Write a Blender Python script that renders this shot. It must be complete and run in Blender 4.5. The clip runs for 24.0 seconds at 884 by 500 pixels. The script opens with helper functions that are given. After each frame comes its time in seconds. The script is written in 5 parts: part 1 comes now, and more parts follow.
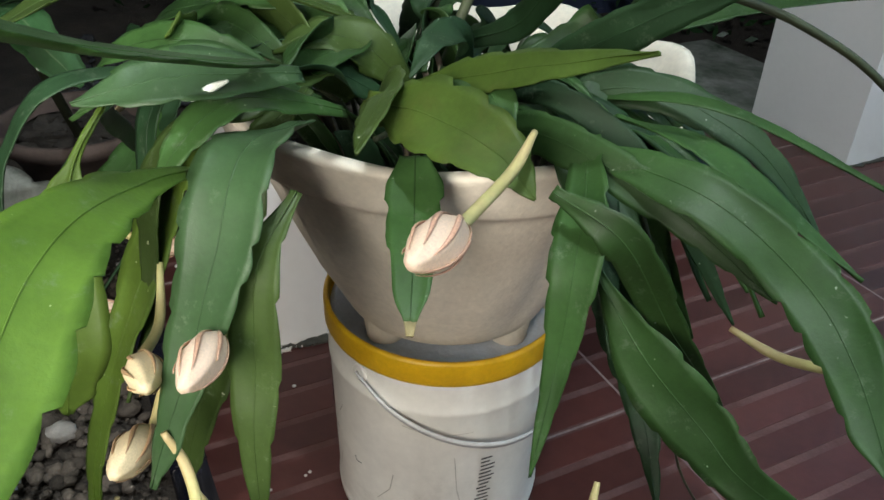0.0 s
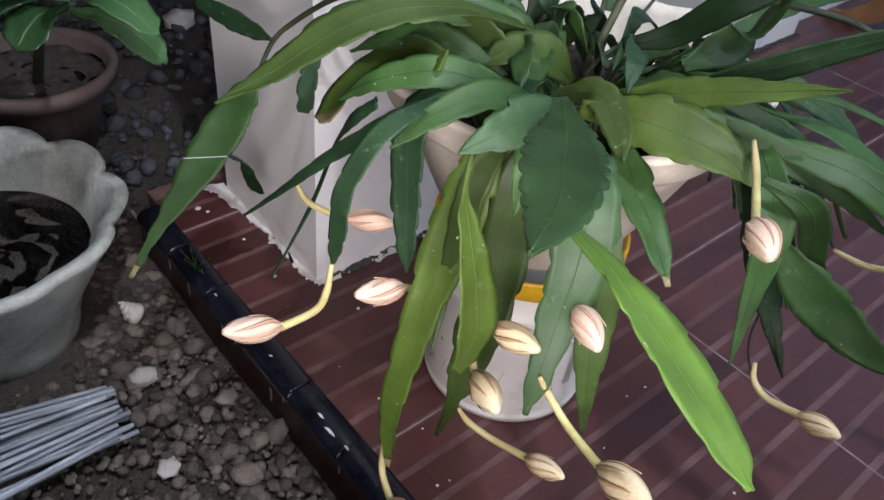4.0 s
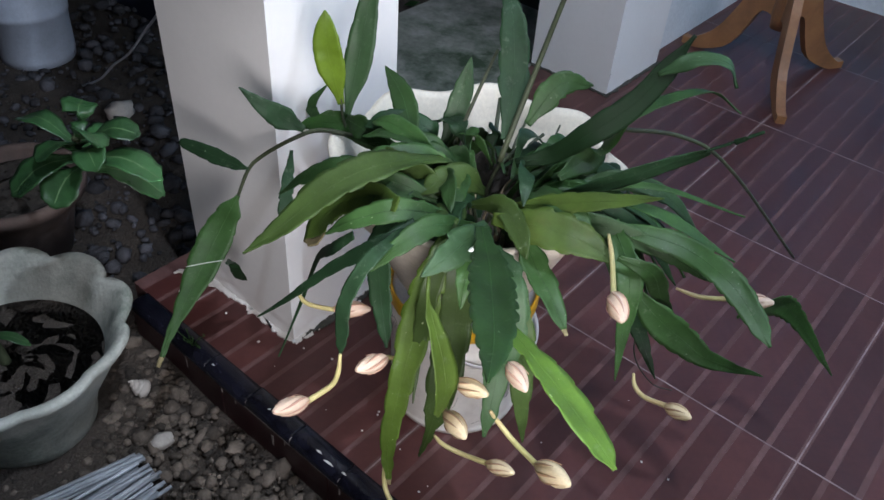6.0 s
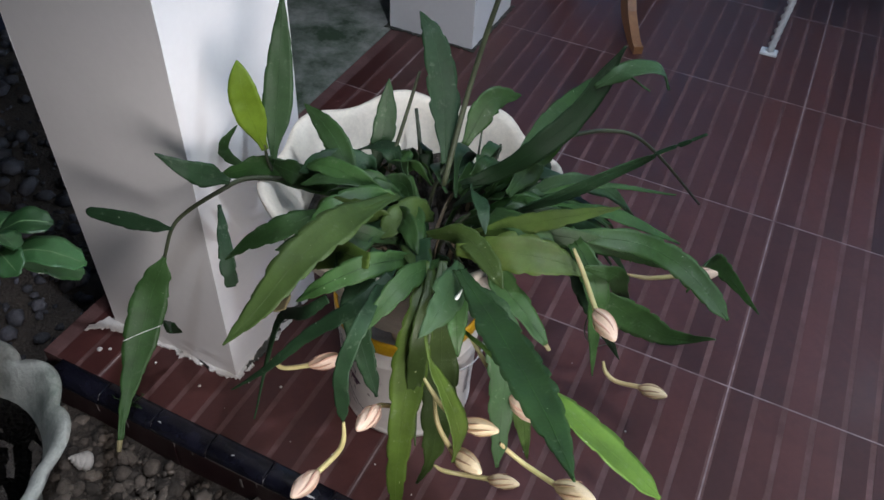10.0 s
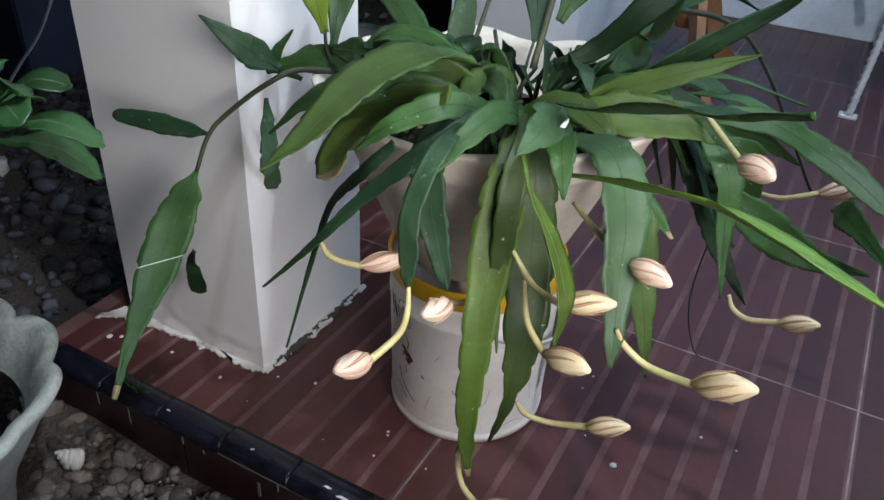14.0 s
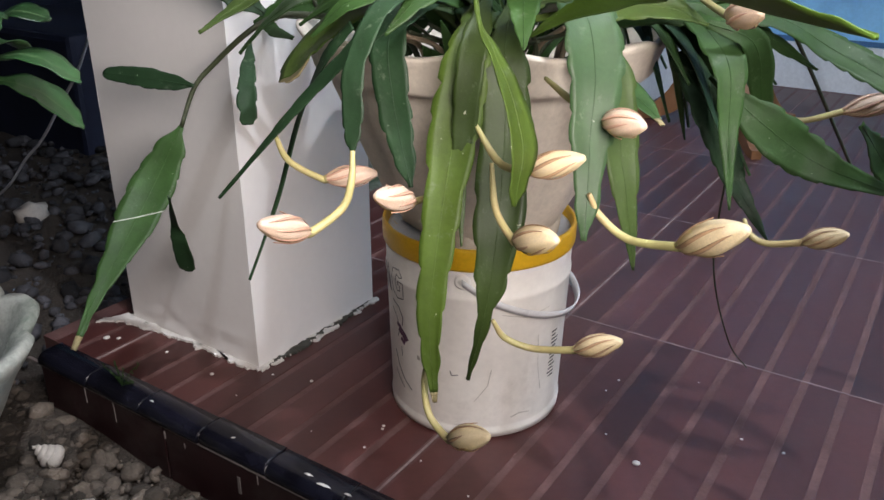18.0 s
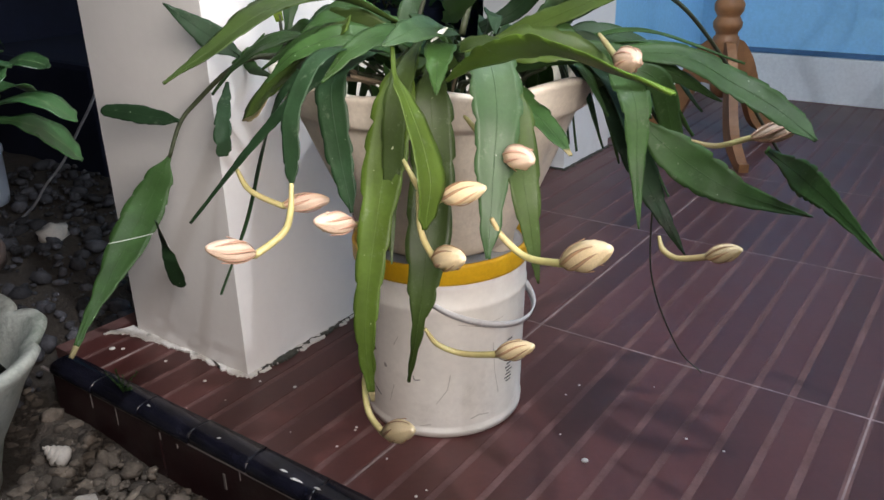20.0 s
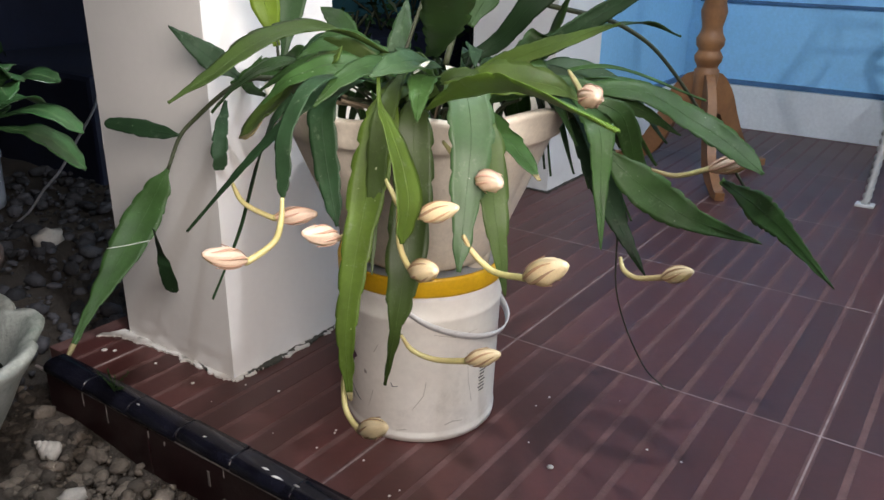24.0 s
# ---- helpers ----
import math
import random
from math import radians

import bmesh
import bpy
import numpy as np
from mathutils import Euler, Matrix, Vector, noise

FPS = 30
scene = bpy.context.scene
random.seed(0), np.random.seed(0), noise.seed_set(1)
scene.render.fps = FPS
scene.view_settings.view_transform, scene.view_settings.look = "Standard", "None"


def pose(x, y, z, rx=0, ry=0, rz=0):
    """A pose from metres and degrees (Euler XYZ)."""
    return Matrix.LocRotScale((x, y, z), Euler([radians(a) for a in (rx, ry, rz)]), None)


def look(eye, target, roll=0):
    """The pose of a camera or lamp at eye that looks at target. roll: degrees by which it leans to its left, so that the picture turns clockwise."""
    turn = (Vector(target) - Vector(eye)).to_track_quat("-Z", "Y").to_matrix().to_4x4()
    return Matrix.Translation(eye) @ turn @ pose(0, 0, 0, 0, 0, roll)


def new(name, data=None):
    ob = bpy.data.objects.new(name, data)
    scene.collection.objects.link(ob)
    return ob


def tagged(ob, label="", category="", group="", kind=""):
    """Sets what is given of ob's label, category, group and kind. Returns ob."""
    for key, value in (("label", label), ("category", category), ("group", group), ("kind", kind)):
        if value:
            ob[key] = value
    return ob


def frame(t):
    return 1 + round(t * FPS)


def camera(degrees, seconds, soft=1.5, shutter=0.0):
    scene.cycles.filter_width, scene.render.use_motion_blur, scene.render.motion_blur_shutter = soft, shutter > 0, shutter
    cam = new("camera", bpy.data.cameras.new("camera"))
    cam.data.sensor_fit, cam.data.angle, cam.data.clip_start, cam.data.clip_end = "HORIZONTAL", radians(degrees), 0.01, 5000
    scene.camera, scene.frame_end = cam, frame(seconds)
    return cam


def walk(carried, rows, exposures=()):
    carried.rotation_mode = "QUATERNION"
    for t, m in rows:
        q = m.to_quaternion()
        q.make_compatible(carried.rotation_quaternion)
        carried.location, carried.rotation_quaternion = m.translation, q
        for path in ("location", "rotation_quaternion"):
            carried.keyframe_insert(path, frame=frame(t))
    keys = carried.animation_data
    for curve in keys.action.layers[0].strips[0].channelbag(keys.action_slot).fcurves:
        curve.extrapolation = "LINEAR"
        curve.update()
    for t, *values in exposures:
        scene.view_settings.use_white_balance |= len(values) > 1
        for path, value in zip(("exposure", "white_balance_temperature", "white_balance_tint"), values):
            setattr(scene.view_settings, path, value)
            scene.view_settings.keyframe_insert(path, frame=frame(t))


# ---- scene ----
cam = camera(58.1, 24.0)
PATH = [
    (0, (0.925, -0.188, 0.772), (-0.571, 0.589, -0.305), 2.3),
    (0.5, (0.907, -0.221, 0.783), (-0.571, 0.583, -0.299), 3.4),
    (1, (0.892, -0.246, 0.792), (-0.548, 0.608, -0.301), 3.4),
    (1.5, (0.871, -0.279, 0.802), (-0.534, 0.631, -0.292), 4.1),
    (2, (0.853, -0.317, 0.806), (-0.522, 0.625, -0.301), 4.7),
    (2.5, (0.818, -0.389, 0.817), (-0.478, 0.595, -0.345), 6.2),
    (4.5, (0.819, -0.562, 0.985), (-0.223, 0.519, -0.336), 7.1),
    (5, (0.879, -0.613, 1.057), (-0.141, 0.51, -0.246), 7.5),
    (5.5, (0.888, -0.665, 1.12), (-0.092, 0.503, -0.174), 6.0),
    (6, (0.898, -0.686, 1.195), (-0.044, 0.516, -0.096), 4.4),
    (6.5, (0.827, -0.722, 1.246), (0.075, 0.624, -0.028), 5.3),
    (7, (0.754, -0.764, 1.293), (0.107, 0.644, 0.029), 3.9),
    (7.5, (0.704, -0.774, 1.333), (0.181, 0.668, 0.05), 2.0),
    (8, (0.684, -0.765, 1.346), (0.12, 0.668, 0.07), 2.4),
    (8.5, (0.689, -0.738, 1.348), (0.099, 0.666, 0.051), 2.5),
    (9, (0.701, -0.71, 1.334), (0.102, 0.66, 0.005), 2.8),
    (9.5, (0.709, -0.696, 1.309), (0.126, 0.634, -0.066), 3.8),
    (10, (0.715, -0.69, 1.294), (0.157, 0.616, -0.114), 3.7),
    (10.5, (0.723, -0.689, 1.286), (0.182, 0.62, -0.126), 3.4),
    (12.5, (0.723, -0.756, 1.153), (0.212, 0.704, -0.114), 3.0),
    (13, (0.713, -0.783, 1.085), (0.234, 0.678, -0.194), 5.1),
    (13.5, (0.706, -0.778, 1.017), (0.071, 0.69, -0.183), 3.9),
    (14, (0.705, -0.756, 0.892), (-0.063, 0.744, -0.184), 3.3),
    (14.5, (0.692, -0.75, 0.794), (-0.141, 0.76, -0.22), 2.7),
    (15, (0.685, -0.742, 0.706), (-0.183, 0.821, -0.191), 3.1),
    (15.5, (0.684, -0.735, 0.663), (-0.219, 0.852, -0.155), 2.6),
    (16, (0.703, -0.729, 0.666), (-0.251, 0.859, -0.089), 1.8),
    (16.5, (0.725, -0.732, 0.673), (-0.241, 0.853, -0.073), 1.8),
    (17, (0.75, -0.727, 0.676), (-0.237, 0.845, -0.069), 1.0),
    (17.5, (0.782, -0.727, 0.66), (-0.211, 0.824, -0.12), 0.8),
    (19.5, (0.91, -0.741, 0.68), (-0.149, 0.759, -0.113), -1.5),
    (20, (0.943, -0.749, 0.704), (-0.132, 0.753, -0.063), -1.2),
    (20.5, (0.963, -0.766, 0.716), (-0.133, 0.739, -0.016), -1.2),
    (21, (0.973, -0.772, 0.725), (-0.113, 0.742, -0.001), -0.2),
    (21.5, (0.977, -0.773, 0.728), (-0.099, 0.745, -0.006), -0.2),
    (22, (0.982, -0.776, 0.728), (-0.081, 0.749, -0.01), -0.6),
    (22.5, (0.987, -0.776, 0.726), (-0.071, 0.75, -0.016), -0.7),
    (23, (0.984, -0.777, 0.722), (-0.064, 0.76, -0.011), -0.1),
    (23.5, (0.988, -0.786, 0.728), (-0.07, 0.747, 0.0), 0.8),
    (24, (0.994, -0.797, 0.727), (-0.069, 0.735, 0.002), 0.9),
]
EXPOSURE = 0.0
walk(cam, [(t, look(eye, target, roll)) for t, eye, target, roll in PATH], [(0.0, EXPOSURE - 0.58, 6350, 4), (1.0, EXPOSURE - 0.68, 6500, 9), (2.0, EXPOSURE - 0.48, 6700, 10), (3.0, EXPOSURE - 0.48, 6500, 10), (4.5, EXPOSURE - 0.36, 5850, 20), (5.5, EXPOSURE - 0.48, 5800, 16), (6.5, EXPOSURE - 0.70, 5750, 11), (10.5, EXPOSURE - 0.80, 5950, 14), (13.0, EXPOSURE - 0.66, 5800, 10), (14.0, EXPOSURE - 0.50, 5800, 10), (15.0, EXPOSURE - 0.14, 5850, 13), (16.0, EXPOSURE - 0.10, 5850, 13), (17.0, EXPOSURE - 0.18, 6150, 16), (18.0, EXPOSURE - 0.26, 6300, 15), (21.0, EXPOSURE - 0.32, 6400, 13), (24.0, EXPOSURE - 0.32, 6450, 13)])

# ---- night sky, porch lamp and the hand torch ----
world = bpy.data.worlds.new("night")
scene.world = world
world.use_nodes = True
world.node_tree.nodes["Background"].inputs[0].default_value = (0.012, 0.018, 0.035, 1)
world.node_tree.nodes["Background"].inputs[1].default_value = 0.3


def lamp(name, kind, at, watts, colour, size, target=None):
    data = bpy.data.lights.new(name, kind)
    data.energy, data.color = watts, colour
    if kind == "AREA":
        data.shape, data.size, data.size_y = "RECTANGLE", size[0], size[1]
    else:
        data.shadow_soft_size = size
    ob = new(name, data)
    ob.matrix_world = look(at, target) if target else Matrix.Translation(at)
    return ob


lamp("porch_lamp_light", "POINT", (2.0, 0.46, 2.34), 74.0, (0.84, 0.92, 1.0), 0.03)
lamp("eave_lamp_light", "POINT", (1.004, -0.314, 2.43), 128.0, (0.90, 0.95, 1.0), 0.03)
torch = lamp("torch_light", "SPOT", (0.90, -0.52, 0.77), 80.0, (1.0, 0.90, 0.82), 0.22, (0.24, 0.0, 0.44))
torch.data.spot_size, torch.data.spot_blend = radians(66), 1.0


# ---- materials ----
def material(name, colour, rough=0.6, metal=0.0, vary=0.25, scale=12.0, grain=120.0, bump=0.15, depth=0.002, second=None, amount=0.5, coat=0.0,
             specks=None, spec=0.5, random_tone=0.0, translucent=0.0, speck_scale=90.0, speck_at=0.72, spread=0.08, dust=None, tone=0.15, island=False):
    """Principled material with two scales of colour variation, fine relief, optional second colour in patches and light specks."""
    m = bpy.data.materials.new(name)
    m.use_nodes = True
    n, l = m.node_tree.nodes, m.node_tree.links
    b, outlet = n["Principled BSDF"], n["Material Output"]
    b.inputs["Roughness"].default_value, b.inputs["Metallic"].default_value = rough, metal
    b.inputs["Specular IOR Level"].default_value = spec
    b.inputs["Coat Weight"].default_value, b.inputs["Coat Roughness"].default_value = coat, 0.10
    co = n.new("ShaderNodeTexCoord")

    def noise_node(s, detail=5.0, rough_=0.6):
        t = n.new("ShaderNodeTexNoise")
        t.inputs["Scale"].default_value, t.inputs["Detail"].default_value, t.inputs["Roughness"].default_value = s, detail, rough_
        l.new(co.outputs["Object"], t.inputs["Vector"])
        return t

    def mix(kind, fac, a, c):
        x = n.new("ShaderNodeMix")
        x.data_type, x.blend_type = "RGBA", kind
        for i, v in ((0, fac), (6, a), (7, c)):
            if isinstance(v, bpy.types.NodeSocket):
                l.new(v, x.inputs[i])
            else:
                x.inputs[i].default_value = v if i == 0 else (*v[:3], 1)
        return x.outputs[2]

    def ramp(v, lo, hi):
        r = n.new("ShaderNodeMapRange")
        r.inputs[1].default_value, r.inputs[2].default_value = lo, hi
        l.new(v, r.inputs[0])
        return r.outputs[0]

    big, fine = noise_node(scale), noise_node(grain, 3.0)
    lowc = tuple(c * (1 - vary) for c in colour)
    highc = tuple(min(1, c * (1 + vary)) for c in colour)
    col = mix("MIX", ramp(big.outputs[0], 0.3, 0.7), lowc, highc)
    if second:
        patches = noise_node(scale * 0.6, 7.0, 0.7)
        col = mix("MIX", ramp(patches.outputs[0], 1 - amount - spread, 1 - amount + spread), col, second)
    grey = n.new("ShaderNodeMapRange")
    grey.inputs[3].default_value, grey.inputs[4].default_value = 1 - 1.2 * tone, 1 + 0.8 * tone
    l.new(fine.outputs[0], grey.inputs[0])
    col = mix("MULTIPLY", 1.0, col, grey.outputs[0])
    if random_tone:
        info = n.new("ShaderNodeNewGeometry" if island else "ShaderNodeObjectInfo")
        r = n.new("ShaderNodeMapRange")
        r.inputs[3].default_value, r.inputs[4].default_value = 1 - random_tone, 1 + random_tone
        l.new(info.outputs["Random Per Island" if island else "Random"], r.inputs[0])
        col = mix("MULTIPLY", 1.0, col, r.outputs[0])
    if dust:
        film = noise_node(55.0, 8.0, 0.8)
        col = mix("MIX", ramp(film.outputs[0], 0.57, 0.84), col, dust)
    if specks:
        s = noise_node(speck_scale, 2.0)
        col = mix("MIX", ramp(s.outputs[0], speck_at, speck_at + 0.04), col, specks)
    l.new(col, b.inputs["Base Color"])
    rr = n.new("ShaderNodeMapRange")
    rr.inputs[3].default_value, rr.inputs[4].default_value = max(0.03, rough - 0.12), min(1, rough + 0.12)
    l.new(big.outputs[0], rr.inputs[0])
    l.new(rr.outputs[0], b.inputs["Roughness"])
    if bump:
        bp = n.new("ShaderNodeBump")
        bp.inputs["Strength"].default_value, bp.inputs["Distance"].default_value = bump, depth
        add = n.new("ShaderNodeMath")
        add.operation = "ADD"
        l.new(fine.outputs[0], add.inputs[0])
        l.new(big.outputs[0], add.inputs[1])
        l.new(add.outputs[0], bp.inputs["Height"])
        l.new(bp.outputs[0], b.inputs["Normal"])
    if translucent:
        tr = n.new("ShaderNodeBsdfTranslucent")
        tint = mix("MULTIPLY", 1.0, col, (1.5, 1.6, 0.6))
        l.new(tint, tr.inputs[0])
        ms = n.new("ShaderNodeMixShader")
        ms.inputs[0].default_value = translucent
        l.new(b.outputs[0], ms.inputs[1])
        l.new(tr.outputs[0], ms.inputs[2])
        l.new(ms.outputs[0], outlet.inputs[0])
    return m


LEAF = {
    "mid": material("leaf_green", (0.034, 0.080, 0.020), 0.48, spec=0.28, vary=0.3, scale=18, grain=260, bump=0.2, depth=0.001, specks=(0.35, 0.42, 0.33), random_tone=0.25, dust=(0.17, 0.21, 0.15), speck_at=0.735, speck_scale=150.0, translucent=0.22),
    "bright": material("leaf_bright_green", (0.074, 0.139, 0.017), 0.5, spec=0.28, vary=0.25, scale=16, grain=260, bump=0.2, depth=0.001, specks=(0.4, 0.45, 0.33), random_tone=0.15, dust=(0.17, 0.21, 0.15), speck_at=0.735, speck_scale=150.0, translucent=0.1),
    "lime": material("leaf_yellow_green", (0.16, 0.25, 0.02), 0.42, spec=0.28, vary=0.25, scale=16, grain=260, bump=0.2, depth=0.001, translucent=0.3),
    "front": material("leaf_fresh_green", (0.068, 0.114, 0.016), 0.48, spec=0.28, vary=0.25, scale=14, grain=260, bump=0.2, depth=0.001, specks=(0.4, 0.45, 0.33), random_tone=0.1, dust=(0.17, 0.21, 0.15), speck_at=0.735, speck_scale=150.0, translucent=0.3),
    "warm": material("leaf_warm_green", (0.047, 0.080, 0.018), 0.48, spec=0.28, vary=0.3, scale=14, grain=260, bump=0.2, depth=0.001, specks=(0.4, 0.42, 0.3), random_tone=0.2, dust=(0.17, 0.21, 0.15), speck_at=0.735, speck_scale=150.0, translucent=0.25),
    "olive": material("leaf_olive_green", (0.058, 0.098, 0.016), 0.5, spec=0.28, vary=0.35, scale=14, grain=260, bump=0.2, depth=0.001, second=(0.075, 0.078, 0.020), amount=0.3, spread=0.15, translucent=0.25),
    "dark": material("leaf_dark_green", (0.017, 0.045, 0.017), 0.55, spec=0.28, vary=0.3, scale=18, grain=260, bump=0.2, depth=0.001, specks=(0.3, 0.35, 0.28), random_tone=0.2, dust=(0.17, 0.21, 0.15), speck_at=0.735, speck_scale=150.0, translucent=0.15),
    # leaf green darkened in the colour itself to imitate a shaded, backlit underside
    "deep": material("leaf_green_shaded_underside", (0.010, 0.028, 0.009), 0.55, spec=0.2, vary=0.3, scale=18, grain=260, bump=0.2, depth=0.001, random_tone=0.2, translucent=0.08),
    "pale": material("leaf_grey_green", (0.037, 0.077, 0.029), 0.45, spec=0.28, vary=0.25, scale=14, grain=260, bump=0.2, depth=0.001, specks=(0.45, 0.5, 0.42), random_tone=0.15, dust=(0.17, 0.21, 0.15), speck_at=0.735, speck_scale=150.0, translucent=0.2),
}
DRY = material("withered_tan_tip", (0.19, 0.16, 0.075), 0.8, vary=0.3, scale=40, grain=260, bump=0.3, depth=0.001)
STEM = material("green_brown_stem", (0.04, 0.05, 0.022), 0.6, vary=0.4, scale=25, grain=200, bump=0.3)
TWIG = material("dry_tan_twig", (0.26, 0.20, 0.13), 0.8, vary=0.3, scale=40, grain=200, bump=0.4)
STALK = material("pale_yellow_green_stalk", (0.40, 0.375, 0.15), 0.5, vary=0.2, scale=30, grain=200, second=(0.44, 0.31, 0.17), amount=0.42, spread=0.2, bump=0.2)
PETAL = material("cream_petal", (0.72, 0.60, 0.39), 0.5, vary=0.12, scale=40, grain=300, bump=0.25, depth=0.001, translucent=0.15)
SEPAL = material("pink_brown_sepal", (0.42, 0.265, 0.14), 0.5, vary=0.25, scale=40, grain=300, bump=0.25, depth=0.001, random_tone=0.2)
PINK_PETAL = material("pink_cream_petal", (0.70, 0.54, 0.42), 0.5, vary=0.12, scale=40, grain=300, bump=0.25, depth=0.001, translucent=0.15)
PINK_SEPAL = material("pink_sepal", (0.52, 0.31, 0.21), 0.5, vary=0.25, scale=40, grain=300, bump=0.25, depth=0.001, random_tone=0.2)
CEMENT = material("cream_cement", (0.76, 0.69, 0.57), 0.85, vary=0.12, scale=9, grain=160, bump=0.35, depth=0.002, second=(0.56, 0.49, 0.39), amount=0.36, spread=0.18, specks=(0.20, 0.17, 0.13), speck_at=0.78, speck_scale=45)
OLD_CEMENT = material("weathered_cement", (0.42, 0.43, 0.38), 0.9, vary=0.2, scale=10, grain=160, bump=0.5, depth=0.003, second=(0.11, 0.15, 0.12), amount=0.42, spread=0.12)
POTTING = material("dark_potting_soil", (0.050, 0.041, 0.032), 1.0, vary=0.5, scale=60, grain=300, bump=1.0, depth=0.006, specks=(0.10, 0.085, 0.06), speck_at=0.70)
BUCKET = material("scuffed_white_plastic", (0.86, 0.83, 0.76), 0.5, vary=0.06, scale=14, grain=90, bump=0.06, depth=0.001, second=(0.60, 0.56, 0.49), amount=0.30, spread=0.14, specks=(0.34, 0.31, 0.27), speck_at=0.755, speck_scale=34, tone=0.08)
YELLOW = material("yellow_plastic", (0.72, 0.42, 0.01), 0.42, vary=0.1, scale=20, grain=200, bump=0.08, depth=0.001)
LID = material("bluish_white_lid", (0.58, 0.62, 0.68), 0.6, vary=0.1, scale=25, grain=200, bump=0.3, second=(0.62, 0.42, 0.08), amount=0.33, spread=0.04)
CLEARISH = material("milky_plastic", (0.66, 0.66, 0.66), 0.3, vary=0.05, scale=20, grain=200, bump=0.05, depth=0.001)
INK = material("dark_print", (0.05, 0.045, 0.045), 0.6, vary=0.3, scale=60, grain=300, bump=0)
SCUFF = material("grey_scuff", (0.56, 0.53, 0.47), 0.7, vary=0.3, scale=60, grain=300, bump=0)
PURPLE = material("purple_stain", (0.10, 0.04, 0.08), 0.6, vary=0.3, scale=60, grain=300, bump=0)
WHITE = material("white_wall_paint", (0.82, 0.80, 0.77), 0.7, vary=0.03, scale=3, grain=70, bump=0.04, depth=0.002, tone=0.03)
SPILL = material("spilt_white_paint", (0.66, 0.64, 0.60), 0.75, vary=0.1, scale=30, grain=200, bump=0.4, depth=0.003, second=(0.12, 0.13, 0.10), amount=0.38, spread=0.05)
DIRT = material("grey_green_dirt", (0.055, 0.055, 0.045), 1.0, vary=0.5, scale=60, grain=300, bump=0.6)
TILE = material("red_brown_tile", (0.078, 0.026, 0.022), 0.40, spec=0.38, coat=0.04, vary=0.22, scale=5, grain=70, bump=0.06, depth=0.001, random_tone=0.30, specks=(0.3, 0.22, 0.2), speck_at=0.79, speck_scale=60, second=(0.050, 0.020, 0.022), amount=0.34, spread=0.18)
GROUT = material("pinkish_grout", (0.158, 0.086, 0.080), 0.6, spec=0.3, vary=0.25, scale=14, grain=200, bump=0.3, second=(0.085, 0.040, 0.036), amount=0.50, spread=0.2)
NOSING = material("black_glazed_tile", (0.008, 0.008, 0.014), 0.22, spec=0.35, vary=0.4, scale=14, grain=120, bump=0.08, depth=0.001, specks=(0.3, 0.3, 0.3), speck_at=0.79, speck_scale=60, second=(0.035, 0.032, 0.036), amount=0.3, spread=0.1)
JOINT = material("pale_joint", (0.26, 0.23, 0.22), 0.9, vary=0.3, scale=20, grain=200, bump=0.4)
RISER = material("dark_red_riser", (0.030, 0.010, 0.012), 0.5, vary=0.3, scale=14, grain=120, bump=0.15, second=(0.055, 0.042, 0.040), amount=0.4, spread=0.1)
SOIL = material("grey_brown_soil", (0.074, 0.059, 0.046), 1.0, vary=0.4, scale=9, grain=140, bump=1.0, depth=0.012, second=(0.046, 0.036, 0.029), amount=0.45, spread=0.2)
DARK_STONE = material("dark_rubble", (0.056, 0.055, 0.062), 0.95, vary=0.45, scale=25, grain=200, bump=0.8, depth=0.003, random_tone=0.7, island=True)
STONE = material("grey_stone", (0.104, 0.084, 0.066), 0.95, vary=0.4, scale=25, grain=200, bump=0.8, depth=0.003, random_tone=0.65, island=True)
PALE_STONE = material("pale_stone", (0.52, 0.48, 0.43), 0.9, vary=0.15, scale=25, grain=200, bump=0.5, depth=0.003, random_tone=0.15)
MOSSY = material("mossy_concrete", (0.34, 0.34, 0.31), 0.95, vary=0.25, scale=5, grain=90, bump=0.5, depth=0.004, second=(0.035, 0.06, 0.03), amount=0.5, spread=0.12)
BLUE = material("blue_wall_paint", (0.29, 0.61, 0.90), 0.6, vary=0.06, scale=4, grain=80, bump=0.12, depth=0.002)
DARK_BLUE = material("dark_blue_line", (0.05, 0.13, 0.26), 0.6, vary=0.2, scale=20, grain=120, bump=0.2)
PLINTH = material("pale_plinth_paint", (0.76, 0.78, 0.78), 0.7, vary=0.06, scale=5, grain=80, bump=0.2, depth=0.002)
WOOD = material("varnished_wood", (0.25, 0.115, 0.045), 0.5, vary=0.3, scale=12, grain=90, bump=0.1, depth=0.001)
IRON = material("white_painted_iron", (0.68, 0.68, 0.66), 0.45, vary=0.08, scale=30, grain=200, bump=0.1)
CLAY = material("brown_clay", (0.10, 0.07, 0.058), 0.9, vary=0.3, scale=14, grain=160, bump=0.4, second=(0.07, 0.05, 0.045), amount=0.4, spread=0.15)
# garden tones: faint light is painted into the teal, night shade into the navy
TEAL_LIT = material("teal_wall_faintly_lit", (0.09, 0.30, 0.36), 0.8, vary=0.2, scale=3, grain=60, bump=0.2)
NAVY_SHADE = material("navy_wall_night_shade", (0.02, 0.027, 0.06), 0.8, vary=0.3, scale=3, grain=60, bump=0.2)
CEILING = material("white_ceiling_paint", (0.7, 0.7, 0.68), 0.8, vary=0.04, scale=3, grain=60, bump=0.1)
WIRE = material("grey_wire", (0.6, 0.62, 0.66), 0.4, vary=0.2, scale=60, grain=300, bump=0.1)
DRUM = material("pale_blue_plastic", (0.45, 0.50, 0.58), 0.5, vary=0.1, scale=14, grain=120, bump=0.1)
